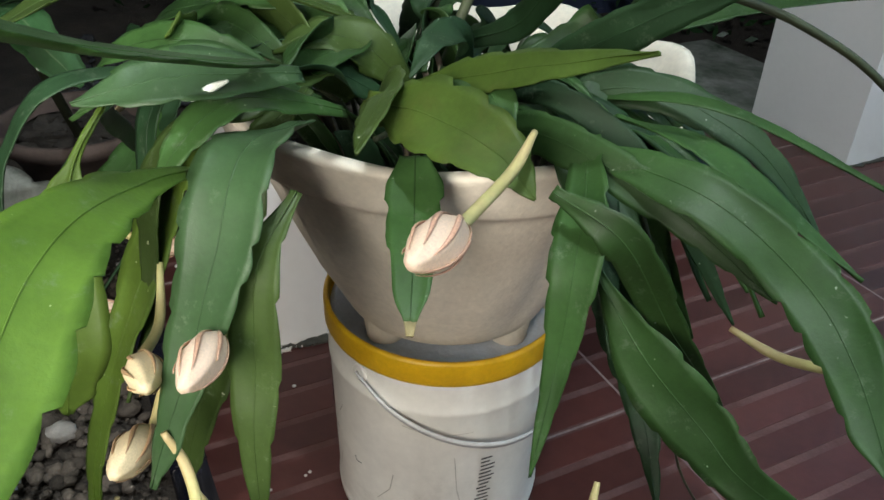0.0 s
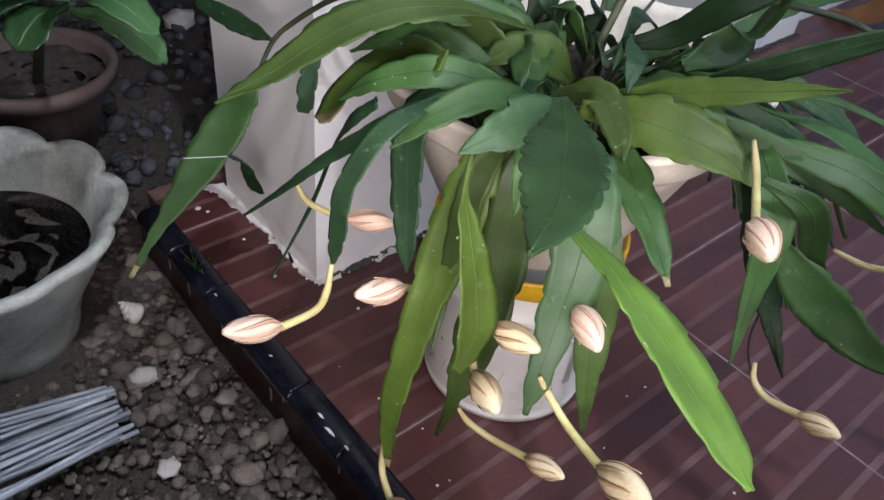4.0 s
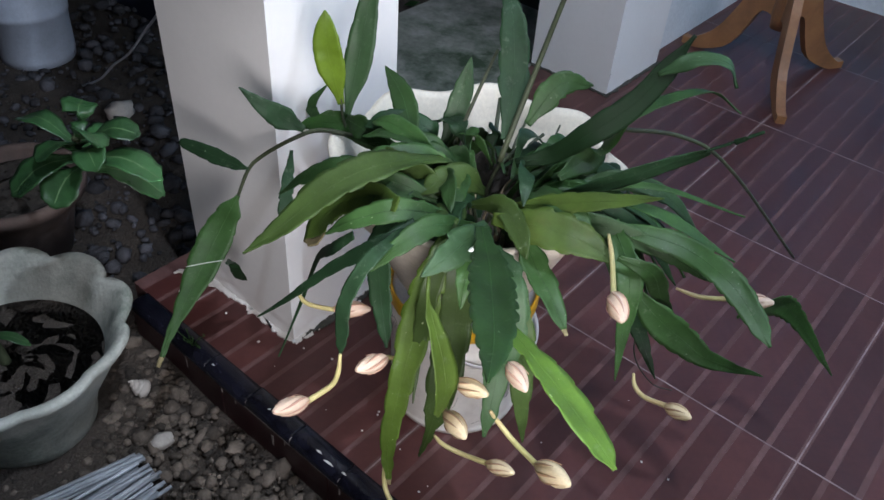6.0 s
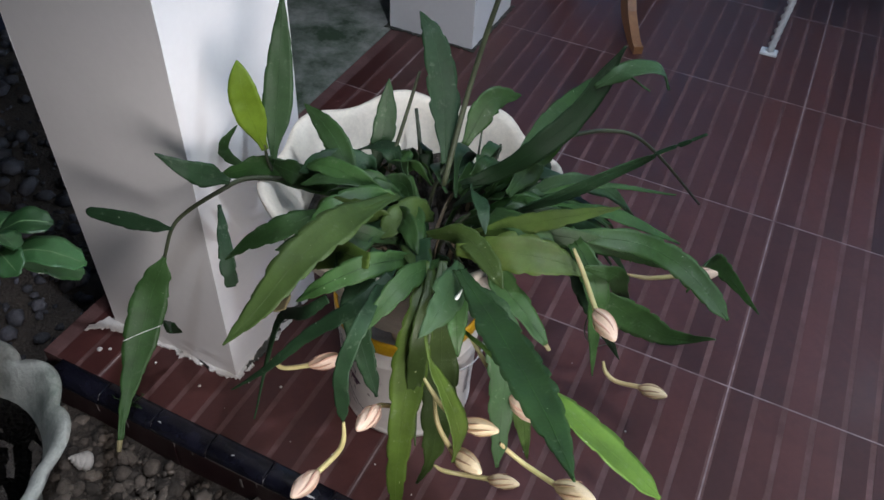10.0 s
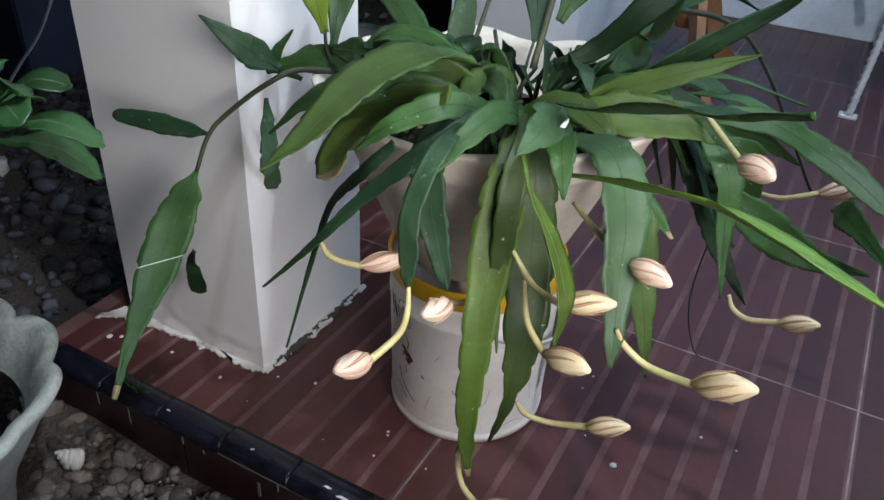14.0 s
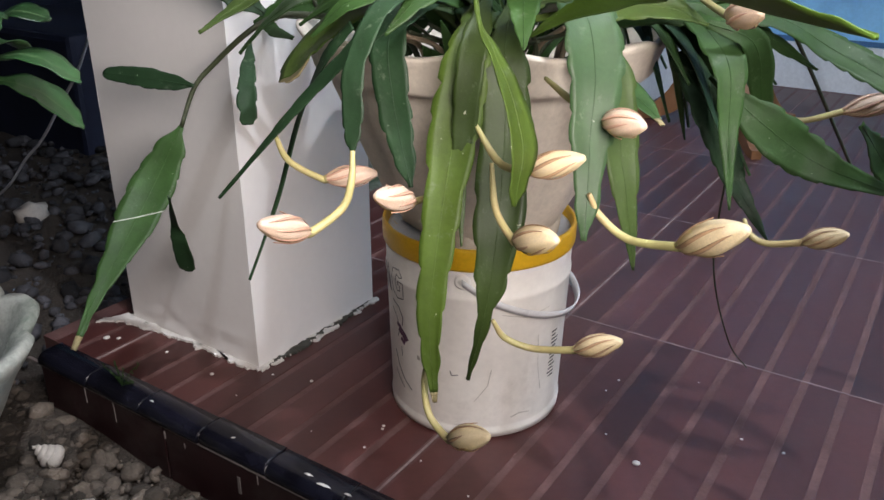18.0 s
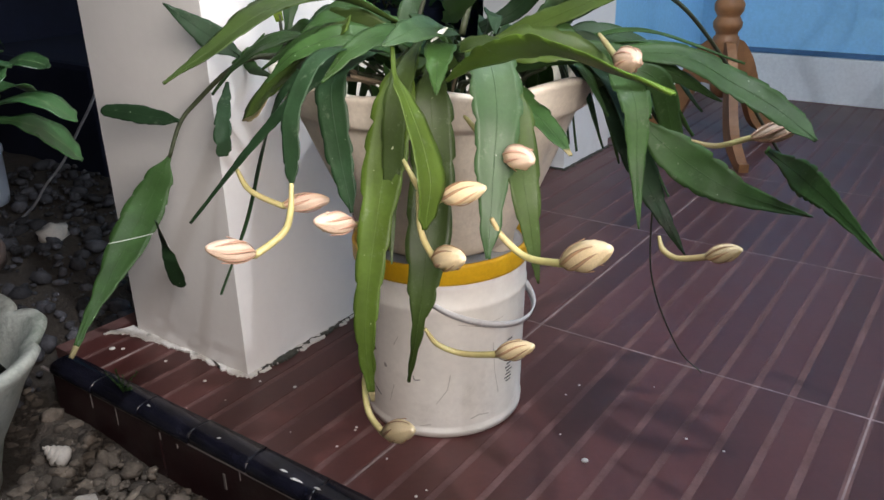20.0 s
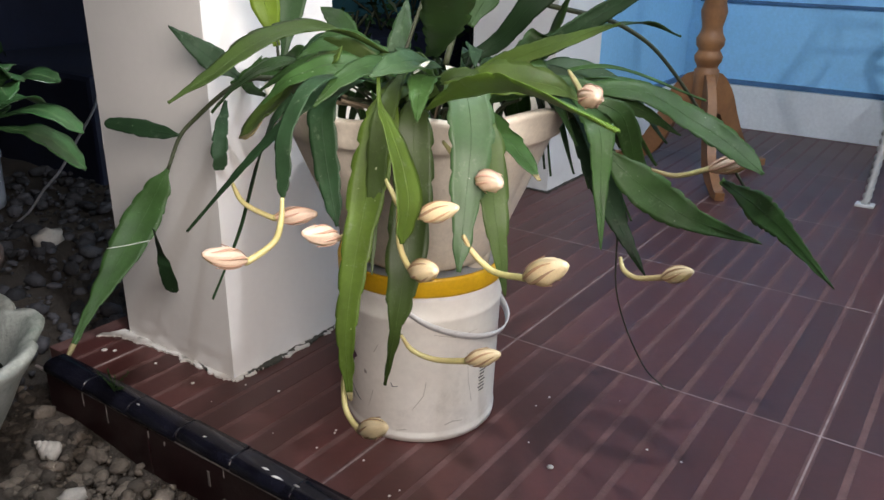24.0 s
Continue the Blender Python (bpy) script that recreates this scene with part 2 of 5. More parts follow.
ROD = material("grey_plastic_rod", (0.33, 0.35, 0.38), 0.35, vary=0.25, scale=20, grain=200, bump=0.1, random_tone=0.3)

LIT = bpy.data.materials.new("lit_frosted_glass")
LIT.use_nodes = True
LIT.node_tree.nodes["Principled BSDF"].inputs["Emission Color"].default_value = (0.8, 0.9, 1.0, 1)
LIT.node_tree.nodes["Principled BSDF"].inputs["Emission Strength"].default_value = 16.0
SCAR_SKIN = material("dry_white_scar", (0.55, 0.58, 0.52), 0.5, vary=0.2, scale=60, grain=300, bump=0.3)


# ---- mesh helpers ----
def mesh_of(name, bm, material_, smooth=True):
    me = bpy.data.meshes.new(name)
    bm.to_mesh(me)
    bm.free()
    if smooth:
        me.shade_smooth()
    me.materials.append(material_)
    return me


def part(name, bm, material_, parent=None, label="", smooth=True):
    ob = new(name, mesh_of(name, bm, material_, smooth) if isinstance(bm, bmesh.types.BMesh) else bm)
    if parent is not None:
        ob.parent = parent
    if label:
        ob["label"] = label
    return ob


def thing(name, at, label, category, group="", kind=""):
    ob = new(name)
    ob.location = at
    ob.empty_display_size = 0.05
    return tagged(ob, label, category, group, kind)


def grid_mesh(rows, closed=True, cap_start=False, cap_end=False):
    """A bmesh skin over rings of points (all of one length)."""
    bm = bmesh.new()
    vs = [[bm.verts.new(p) for p in r] for r in rows]
    n = len(rows[0])
    for a, b in zip(vs, vs[1:]):
        for i in range(n if closed else n - 1):
            j = (i + 1) % n
            bm.faces.new((a[i], a[j], b[j], b[i]))
    if cap_start:
        bm.faces.new(list(reversed(vs[0])))
    if cap_end:
        bm.faces.new(vs[-1])
    bmesh.ops.recalc_face_normals(bm, faces=bm.faces)
    return bm


def box_bm(lo, hi, bevel=0.0):
    bm = bmesh.new()
    bmesh.ops.create_cube(bm, size=1.0)
    for v in bm.verts:
        v.co = Vector([lo[i] + (v.co[i] + 0.5) * (hi[i] - lo[i]) for i in range(3)])
    if bevel:
        bmesh.ops.bevel(bm, geom=bm.edges[:], offset=bevel, segments=2, profile=0.6, affect="EDGES")
    return bm


def spline(pts, n):
    """Points along a smooth curve through pts."""
    p = [Vector(q) for q in pts]
    if len(p) == 2:
        return [p[0].lerp(p[1], i / (n - 1)) for i in range(n)]
    p = [p[0] * 2 - p[1]] + p + [p[-1] * 2 - p[-2]]
    out = []
    m = len(p) - 3
    for i in range(n):
        u = i / (n - 1) * m
        k = min(int(u), m - 1)
        t = u - k
        a, b, c, d = p[k:k + 4]
        out.append(0.5 * (2 * b + (c - a) * t + (2 * a - 5 * b + 4 * c - d) * t * t + (3 * b - a - 3 * c + d) * t ** 3))
    return out


def tube_bm(pts, radius, n=24, sides=8):
    """A round tube along a curve; radius is a number or a function of the way along (0 to 1)."""
    line = spline(pts, n)
    rows = []
    normal = None
    for i, p in enumerate(line):
        tang = (line[min(i + 1, n - 1)] - line[max(i - 1, 0)]).normalized()
        if normal is None:
            normal = tang.orthogonal().normalized()
        normal = (normal - tang * normal.dot(tang)).normalized()
        side = tang.cross(normal)
        r = radius(i / (n - 1)) if callable(radius) else radius
        rows.append([p + (normal * math.cos(a) + side * math.sin(a)) * r for a in [k * math.tau / sides for k in range(sides)]])
    return grid_mesh(rows, True, True, True)


def lathe_bm(profile, sides=48, wave=None):
    """A turned body from (radius, height) pairs; wave(angle, height, radius) gives (radius, height)."""
    rows = []
    for r, z in profile:
        ring = []
        for k in range(sides):
            a = k * math.tau / sides
            rr, zz = wave(a, z, r) if wave else (r, z)
            ring.append((rr * math.cos(a), rr * math.sin(a), zz))
        rows.append(ring)
    return grid_mesh(rows, True, True, True)


# ---- the setting: porch floor, columns, walls, ground ----
PITCH, ROW, X0, Y0 = 0.0557, 0.557, 0.8795, -0.123
random.seed(4)

floor = part("floor", box_bm((-0.375, Y0, -0.14), (3.3, 2.74, -0.0006)), GROUT, smooth=False)
tagged(floor, "dark red-brown ribbed porch tiles with pale worn grout lines", "floor", kind="structure")

ground_x = [-30, -12, -6] + [-3 + 0.06 * i for i in range(76)] + [2.2, 4, 8, 30]
ground_y = [-30, -8, -3] + [-1.6 + 0.05 * i for i in range(60)] + [1.7, 2.4, 4, 8, 30]
bm = bmesh.new()
vs = [[bm.verts.new((x, y, -0.105 + (0.022 * noise.noise((x * 4, y * 4, 0.3)) + 0.010 * noise.noise((x * 17, y * 17, 2.0)) if abs(x) < 3 and abs(y) < 2 else 0.0)
                    - (0.03 if x > -0.34 and y > -0.1 else 0.0))) for x in ground_x] for y in ground_y]
for a, b in zip(vs, vs[1:]):
    for i in range(len(ground_x) - 1):
        bm.faces.new((a[i], a[i + 1], b[i + 1], b[i]))
tagged(part("ground", bm, SOIL), "rough grey-brown garden soil", "ground", kind="structure")


def wall(name, lo, hi, mat, label, bevel=0.0):
    return tagged(part(name, box_bm(lo, hi, bevel), mat, smooth=False), label, "wall", kind="structure")


# front column: painted plaster with slightly uneven arrises
def column_bm(x0, x1, y0, y1, z1, seed):
    """Four plastered faces with small waves, rougher near the foot, meeting in crisp arrises."""
    bm = bmesh.new()
    corners = ((x0, y0), (x1, y0), (x1, y1), (x0, y1))
    for f in range(4):
        (ax, ay), (bx, by) = corners[f], corners[(f + 1) % 4]
        nx, ny = (by - ay), -(bx - ax)
        ln = math.hypot(nx, ny)
        grid = []
        for i in range(61):
            z = z1 * (i / 60) ** 2.2
            row = []
            for k in range(25):
                g = k / 24
                x, y = ax + (bx - ax) * g, ay + (by - ay) * g
                q = (0.0005 * noise.noise((x * 9 + seed, y * 9, z * 7)) + 0.0042 * max(0.0, 1 - z / 0.10) * noise.noise((x * 55 + seed, y * 55, z * 55))) * min(1, 8 * min(g, 1 - g))
                w = 0.0007 * noise.noise((seed + f, z * 22, 4.0)) + 0.0006 * noise.noise((seed + f, z * 80, 9.0))
                row.append(bm.verts.new((x + nx / ln * q + w * (1 - g) + 0.0, y + ny / ln * q + w * g, z)))
            grid.append(row)
        for p, r in zip(grid, grid[1:]):
            for k in range(24):
                bm.faces.new((p[k], p[k + 1], r[k + 1], r[k]))
    return bm


column_1 = part("column_1", column_bm(-0.30, 0.0, 0.0, 0.285, 2.6, 1.0), WHITE)
tagged(column_1, "square porch column in white painted plaster with a ragged paint edge at the foot", "column", kind="structure")
column_2 = part("column_2", column_bm(-0.385, -0.098, 1.345, 1.66, 2.6, 5.0), WHITE)
tagged(column_2, "square white painted porch column", "column", kind="structure")


def ragged_sheet(outline, height, mat, name, parent, step=0.0028, rough=0.010, seed=0):
    """A thin flat sheet with a ragged edge, laid on the floor."""
    pts = []
    n = len(outline)
    for i in range(n):
        a, b = Vector((*outline[i], 0)), Vector((*outline[(i + 1) % n], 0))
        k = max(2, int((b - a).length / step))
        for j in range(k):
            p = a.lerp(b, j / k)
            d = Vector([0.55 * noise.noise((p.x * 45, p.y * 45, seed + q)) + 0.5 * noise.noise((p.x * 150, p.y * 150, seed + q)) + 0.3 * noise.noise((p.x * 380, p.y * 380, seed + q)) for q in (0, 9)] + [0]) * rough
            pts.append(p + d)
    bm = bmesh.new()
    top = [bm.verts.new((p.x, p.y, height)) for p in pts]
    low = [bm.verts.new((p.x, p.y, 0.0)) for p in pts]
    bm.faces.new(top)
    for i in range(len(top)):
        j = (i + 1) % len(top)
        bm.faces.new((low[i], low[j], top[j], top[i]))
    bmesh.ops.recalc_face_normals(bm, faces=bm.faces)
    return part(name, bm, mat, parent, smooth=False)


ragged_sheet([(-0.312, -0.028), (-0.268, -0.016), (-0.2, -0.010), (-0.1, -0.009), (-0.02, -0.011), (0.012, -0.006), (0.012, 0.06), (0.016, 0.13),
              (0.010, 0.29), (-0.31, 0.30)], 0.0035, SPILL, "paint_spill", column_1, rough=0.012, seed=1)
ragged_sheet([(-0.345, -0.05), (-0.305, -0.022), (-0.25, -0.012), (-0.28, 0.01), (-0.32, 0.0)], 0.003, SPILL, "paint_spill", column_1, rough=0.014, seed=3)
ragged_sheet([(0.002, 0.02), (0.008, 0.05), (0.013, 0.10), (0.009, 0.16), (0.012, 0.22), (0.002, 0.275)], 0.004, DIRT, "dirt_line", column_1, rough=0.014, seed=5)
ragged_sheet([(-0.40, 1.335), (-0.09, 1.335), (-0.088, 1.67), (-0.40, 1.67)], 0.0035, DIRT, "dirt_line", column_2, rough=0.012, seed=7)
for x, y, r in ((-0.28, -0.07, 0.006), (-0.262, -0.06, 0.004), (-0.16, -0.045, 0.003), (0.09, 0.02, 0.003), (-0.05, -0.05, 0.0035), (0.568, 0.108, 0.0055), (0.14, 0.17, 0.003)):
    drop = part("paint_drop", lathe_bm([(r, 0.0), (r * 0.9, 0.001), (r * 0.3, 0.0016)], 7), SPILL, floor)
    drop.location = (x, y, 0.0)

rnd = random.Random(77)
for i in range(26):
    r, x, y = rnd.uniform(0.0008, 0.0026), rnd.uniform(-0.32, 0.75), rnd.uniform(-0.11, 0.35)
    if not (x < 0.02 and y > -0.02):
        part("paint_drop", lathe_bm([(r, 0.0), (r * 0.9, 0.0007), (r * 0.3, 0.0010)], 6), SPILL, floor).location = (x, y, 0.0)

# back and side walls, blue over a pale plinth
wall("wall_back", (-0.30, 2.72, 0.0), (3.4, 2.92, 2.6), BLUE, "blue painted wall over a pale plinth")
wall("plinth_back", (-0.13, 2.69, 0.0), (3.3, 2.718, 0.175), PLINTH, "pale grey-white painted plinth band")
wall("trim_back", (-0.13, 2.708, 0.178), (3.3, 2.719, 0.196), DARK_BLUE, "dark blue painted line above the plinth")
wall("trim_groove", (-0.13, 2.712, 0.505), (3.3, 2.7195, 0.517), DARK_BLUE, "dark blue groove in the blue wall")
wall("wall_side", (-0.36, 1.665, 0.0), (-0.165, 2.718, 2.6), BLUE, "blue painted side wall over a pale plinth")
wall("plinth_side", (-0.163, 1.665, 0.0), (-0.14, 2.688, 0.175), PLINTH, "pale grey-white painted plinth band")
wall("trim_side", (-0.164, 1.665, 0.178), (-0.150, 2.70, 0.196), DARK_BLUE, "dark blue painted line above the plinth")
window = thing("window_1", (1.90, 2.716, 2.22), "small lit transom window high in the back wall", "window", kind="structure")
for x0, x1, z0, z1 in ((-0.15, 0.15, 0.26, 0.29), (-0.15, 0.15, -0.29, -0.26), (-0.15, -0.12, -0.26, 0.26), (0.12, 0.15, -0.26, 0.26), (-0.012, 0.012, -0.26, 0.26)):
    part("window_frame", box_bm((x0, -0.03, z0), (x1, 0.002, z1), 0.003), IRON, window, smooth=False)
for x0, x1 in ((-0.12, -0.012), (0.012, 0.12)):
    part("pane", box_bm((x0, -0.012, -0.26), (x1, -0.004, 0.26)), LIT, window, "bluish frosted pane lit from inside", smooth=False)
wall("wall_right", (3.3, -0.12, 0.0), (3.45, 2.9, 2.6), WHITE, "plain white porch wall")
tagged(part("ceiling", box_bm((-0.5, -0.46, 2.6), (3.5, 2.95, 2.75)), CEILING, smooth=False), "plain white porch ceiling", "ceiling", kind="structure")

# mossy concrete strip beside the porch, garden wall behind
tagged(part("pavement", box_bm((-0.95, 0.75, -0.2), (-0.38, 1.72, -0.004), 0.01), MOSSY, smooth=False), "mossy grey concrete strip beside the porch", "pavement", kind="structure")
# one wall in two colours: navy where it lies dark, teal where faintly lit
wall("wall_garden", (-3.2, -3.0, -0.2), (-3.0, 1.9, 2.2), NAVY_SHADE, "garden wall with the night's darkness put into its navy colour")
wall("wall_garden_teal", (-3.2, 1.9, -0.2), (-3.0, 4.5, 2.2), TEAL_LIT, "garden wall whose paler teal stands in for faint light on it")
wall("wall_garden_far", (-3.0, 4.3, -0.2), (-0.3, 4.5, 2.2), TEAL_LIT, "garden wall whose paler teal stands in for faint light on it")
# the ledge's shade comes from its navy colour
wall("ledge", (-2.4, 0.75, -0.2), (-1.55, 3.4, 0.28), NAVY_SHADE, "low garden ledge with its shadow put into the navy colour", 0.02)

# nosing and riser of the porch edge
nosing = thing("nosing", (0, 0, 0), "glossy black rounded edge tiles with pale joints along the porch", "trim", kind="structure")
prof = [(-0.121, 0.0015), (-0.140, 0.0030), (-0.150, 0.0028), (-0.157, 0.0012), (-0.162, -0.0020), (-0.1655, -0.0065), (-0.1665, -0.0115), (-0.1655, -0.0160), (-0.121, -0.0160)]
nose_mesh = mesh_of("nosing_tile", grid_mesh([[(x, y + e, z) for y, z in prof] for x, e in ((0.0, 0.001), (0.0015, 0.0), (0.121, 0.0), (0.1225, 0.001))], True, True, True), NOSING, True)
for i in range(-3, 22):
    ob = part("nosing_tile", nose_mesh, None, nosing)
    ob.location = (0.05 + 0.125 * i, random.uniform(-0.001, 0.001), random.uniform(-0.0008, 0.0008))
part("joint_bed", box_bm((-0.33, -0.1625, -0.018), (2.6, -0.1205, -0.0035), 0.004), JOINT, nosing, smooth=False)
for x, y, w, h in ((0.235, -0.146, 0.008, 0.002), (0.265, -0.152, 0.011, 0.0025), (0.300, -0.148, 0.006, 0.002), (0.10, -0.146, 0.003, 0.0015), (0.44, -0.150, 0.005, 0.002), (-0.06, -0.150, 0.004, 0.0015)):
    fleck = ragged_sheet([(-w, -h), (w * 0.3, -h * 0.6), (w, h * 0.2), (w * 0.2, h), (-w * 0.7, h * 0.5)], 0.0008, SPILL, "paint_fleck", nosing, 0.002, 0.0025, x * 40)
    fleck.location = (x, y, 0.0032)
part("joint_line", box_bm((-0.36, -0.1640, -0.0205), (2.6, -0.1585, -0.0165), 0.001), JOINT, nosing, "pale grout line under the edge tiles", smooth=False)
riser = thing("riser", (0, 0, 0), "dark red riser tiles under the porch edge, stained with soil", "trim", kind="structure")
riser_mesh = mesh_of("riser_tile", box_bm((0, -0.160, -0.16), (0.297, -0.121, -0.0185), 0.002), RISER, False)
for i in range(-1, 10):
    ob = part("riser_tile", riser_mesh, None, riser)
    ob.location = (-0.03 + 0.3 * i, random.uniform(-0.001, 0.001), 0)

for x, z0, z1, w in ((-0.215, -0.024, -0.052, 0.0012), (-0.145, -0.022, -0.060, 0.0010), (-0.030, -0.030, -0.043, 0.0012), (0.012, -0.034, -0.042, 0.0013), (0.118, -0.044, -0.072, 0.0026), (0.155, -0.024, -0.040, 0.0008), (0.300, -0.026, -0.045, 0.0012)):
    part("drip", box_bm((x - w, -0.1612, z1), (x + w, -0.1595, z0), 0.0006), JOINT, riser, "dried pale drip", smooth=False)

# floor: square tiles of ten ribs each, pale bands between the ribs, thin pale joints between the tiles
strip = mesh_of("floor_strip", box_bm((-0.0224, -0.2770, -0.006), (0.0224, 0.2770, 0.0), 0.0005), TILE, False)
joint = material("pale_tile_joint", (0.30, 0.235, 0.225), 0.9, vary=0.3, scale=20, grain=200, bump=0.4, second=(0.12, 0.07, 0.07), amount=0.45, spread=0.15)
for r in range(5):
    for c in range(-22, 26):
        ob = part("floor_strip", strip, None, floor)
        ob.location = (X0 + PITCH * (c + 0.5), Y0 + ROW * (r + 0.5), random.uniform(-0.0002, 0.0002))
        ob.rotation_euler = (random.uniform(-0.0004, 0.0004), random.uniform(-0.0012, 0.0012), 0)
for r in range(1, 5):
    part("tile_joint", box_bm((-0.37, Y0 + ROW * r - 0.0017, -0.005), (3.2, Y0 + ROW * r + 0.0017, 0.0001)), joint, floor, smooth=False)
for c in range(-2, 3):
    part("tile_joint", box_bm((X0 + ROW * c - 0.0015, Y0, -0.005), (X0 + ROW * c + 0.0015, 2.66, 0.0003)), joint, floor, smooth=False)


# ---- bucket ----
CX, CY = 0.305, 0.140
PX, PY = 0.335, 0.112
bucket = thing("bucket", (CX, CY, 0), "scuffed white plastic bucket with a yellow rim on the tiles", "bucket")
part("body", lathe_bm([(0.116, 0.0), (0.1215, 0.002), (0.1225, 0.012), (0.1205, 0.016), (0.1208, 0.02), (0.1262, 0.205), (0.1276, 0.208), (0.1278, 0.214), (0.1262, 0.2165), (0.1268, 0.240), (0.1266, 0.2535), (0.1250, 0.2555)], 64), BUCKET, bucket)
part("rim", lathe_bm([(0.1258, 0.2505), (0.1295, 0.2505), (0.1306, 0.2530), (0.1308, 0.2755), (0.1298, 0.2790), (0.1262, 0.2795), (0.1246, 0.2750), (0.1242, 0.2580)], 64), YELLOW, bucket, "bright yellow plastic rim")
part("lid", lathe_bm([(0.1240, 0.250), (0.1236, 0.2650), (0.118, 0.2655), (0.112, 0.2605), (0.04, 0.2600), (0.01, 0.2600)], 48), LID, bucket, "bluish-white lid with yellow flakes")
ANG = radians(-68)
pa, pb = Vector((math.cos(ANG), math.sin(ANG), 0)), Vector((math.cos(ANG + math.pi / 2), math.sin(ANG + math.pi / 2), 0))
arc = []
for i in range(13):
    a = math.pi * i / 12
    out = math.sin(a)
    arc.append(tuple(pa * (0.131 * math.cos(a)) + pb * (0.139 * out) + Vector((0, 0, 0.236 - 0.070 * out ** 0.8))))
rows = []
line = spline(arc, 60)
for i, p in enumerate(line):
    t = (line[min(i + 1, 59)] - line[max(i - 1, 0)]).normalized()
    o = Vector((p.x, p.y, 0)).normalized()
    w = 0.006
    up = Vector((0, 0, 1)) * 0.9 + o * 0.35
    rows.append([p + up * w + o * 0.0012, p + up * w - o * 0.0012, p - up * w - o * 0.0012, p - up * w + o * 0.0012])
part("handle", grid_mesh(rows, True, True, True), CLEARISH, bucket, "thin milky plastic bail handle")
for s in (1, -1):
    pivot = part("pivot", lathe_bm([(0.010, 0), (0.010, 0.003), (0.0075, 0.004), (0.006, 0.003), (0.004, 0.0045), (0.001, 0.0045)], 20), BUCKET, bucket)
    d = pa * s
    pivot.matrix_local = Matrix.Translation(d * 0.1256 + Vector((0, 0, 0.236))) @ d.to_track_quat("Z", "Y").to_matrix().to_4x4()


def print_bm(points, width, closed=False):
    """Flat print on the bucket's side from (angle in degrees, height) points."""
    bm = bmesh.new()
    rr = lambda z: 0.1208 + (z - 0.02) * 0.0364 + 0.0007
    pts = [(radians(a), z) for a, z in points]
    if closed:
        pts.append(pts[0])
    prev = None
    dense = []
    for (a0, z0), (a1, z1) in zip(pts, pts[1:]):
        for k in range(5):
            dense.append((a0 + (a1 - a0) * k / 5, z0 + (z1 - z0) * k / 5))
    dense.append(pts[-1])
    for i, (a, z) in enumerate(dense):
        b, c = dense[max(i - 1, 0)], dense[min(i + 1, len(dense) - 1)]
        dx, dz = (c[0] - b[0]) * 0.122, c[1] - b[1]
        n = math.hypot(dx, dz) or 1
        ox, oz = -dz / n * width / 2, dx / n * width / 2
        cur = [bm.verts.new((rr(z + s * oz) * math.cos(a + s * ox / 0.122), rr(z + s * oz) * math.sin(a + s * ox / 0.122), z + s * oz)) for s in (1, -1)]
        if prev:
            bm.faces.new((prev[0], prev[1], cur[1], cur[0]))
        prev = cur
    bmesh.ops.recalc_face_normals(bm, faces=bm.faces)
    return bm


# worn outline shapes of the old print, a stain, scuffs, and rows of small unreadable print
for pts, w in ((((-119, 0.226), (-112, 0.228), (-109, 0.219), (-112, 0.216), (-115, 0.219), (-117, 0.208), (-115, 0.196), (-112, 0.197), (-112, 0.204), (-114, 0.205),
                (-114, 0.210), (-108.5, 0.210), (-108.5, 0.188), (-115, 0.185), (-120, 0.193), (-122, 0.210), (-119, 0.226)), 0.0014),
               (((-131, 0.226), (-129, 0.187)), 0.003), (((-127, 0.226), (-123.5, 0.187)), 0.003), (((-131, 0.224), (-124, 0.189)), 0.003),
               (((-121, 0.178), (-114, 0.172), (-110, 0.160), (-111, 0.146)), 0.0018), (((-122, 0.165), (-117, 0.155), (-114, 0.138), (-117, 0.125)), 0.0015),
               (((-121, 0.10), (-117, 0.078), (-111, 0.062), (-104, 0.052)), 0.002), (((-122, 0.07), (-117, 0.057), (-112, 0.048)), 0.0016),
               (((-113, 0.112), (-112.5, 0.098)), 0.0014), (((-75, 0.105), (-74, 0.098), (-70, 0.1)), 0.0012)):
    part("print", print_bm(pts, w), INK, bucket, "worn dark outline print")
for pts, w in ((((-60, 0.060), (-52, 0.085), (-50, 0.110)), 0.0012), (((-36, 0.030), (-30, 0.034), (-22, 0.031)), 0.0018), (((-88, 0.150), (-84, 0.166)), 0.0010), (((-20, 0.150), (-18, 0.100), (-14, 0.060)), 0.0010), (((-72, 0.020), (-64, 0.024)), 0.0016), (((-95, 0.050), (-90, 0.082)), 0.0009), (((-45, 0.190), (-30, 0.182), (-12, 0.186)), 0.0009)):
    part("scuff", print_bm(pts, w), SCUFF, bucket, "grey rub mark")
for pts, w in ((((-115, 0.140), (-110, 0.134), (-107, 0.126)), 0.011), (((-113, 0.126), (-109, 0.120)), 0.006), (((-117, 0.146), (-113, 0.142)), 0.006)):
    part("stain", print_bm(pts, w), PURPLE, bucket, "dark purple stain")
for i in range(13):
    z = 0.142 - i * 0.0058
    part("small_print", print_bm(((-7.5 + random.uniform(-1, 1), z), (-0.5 + random.uniform(-2, 2), z)), 0.0022), INK, bucket, "row of small unreadable print")

# ---- planter on the bucket ----
planter = thing("planter", (CX, CY, 0.2608), "cream fluted cement planter with a wavy rim on the bucket", "planter")


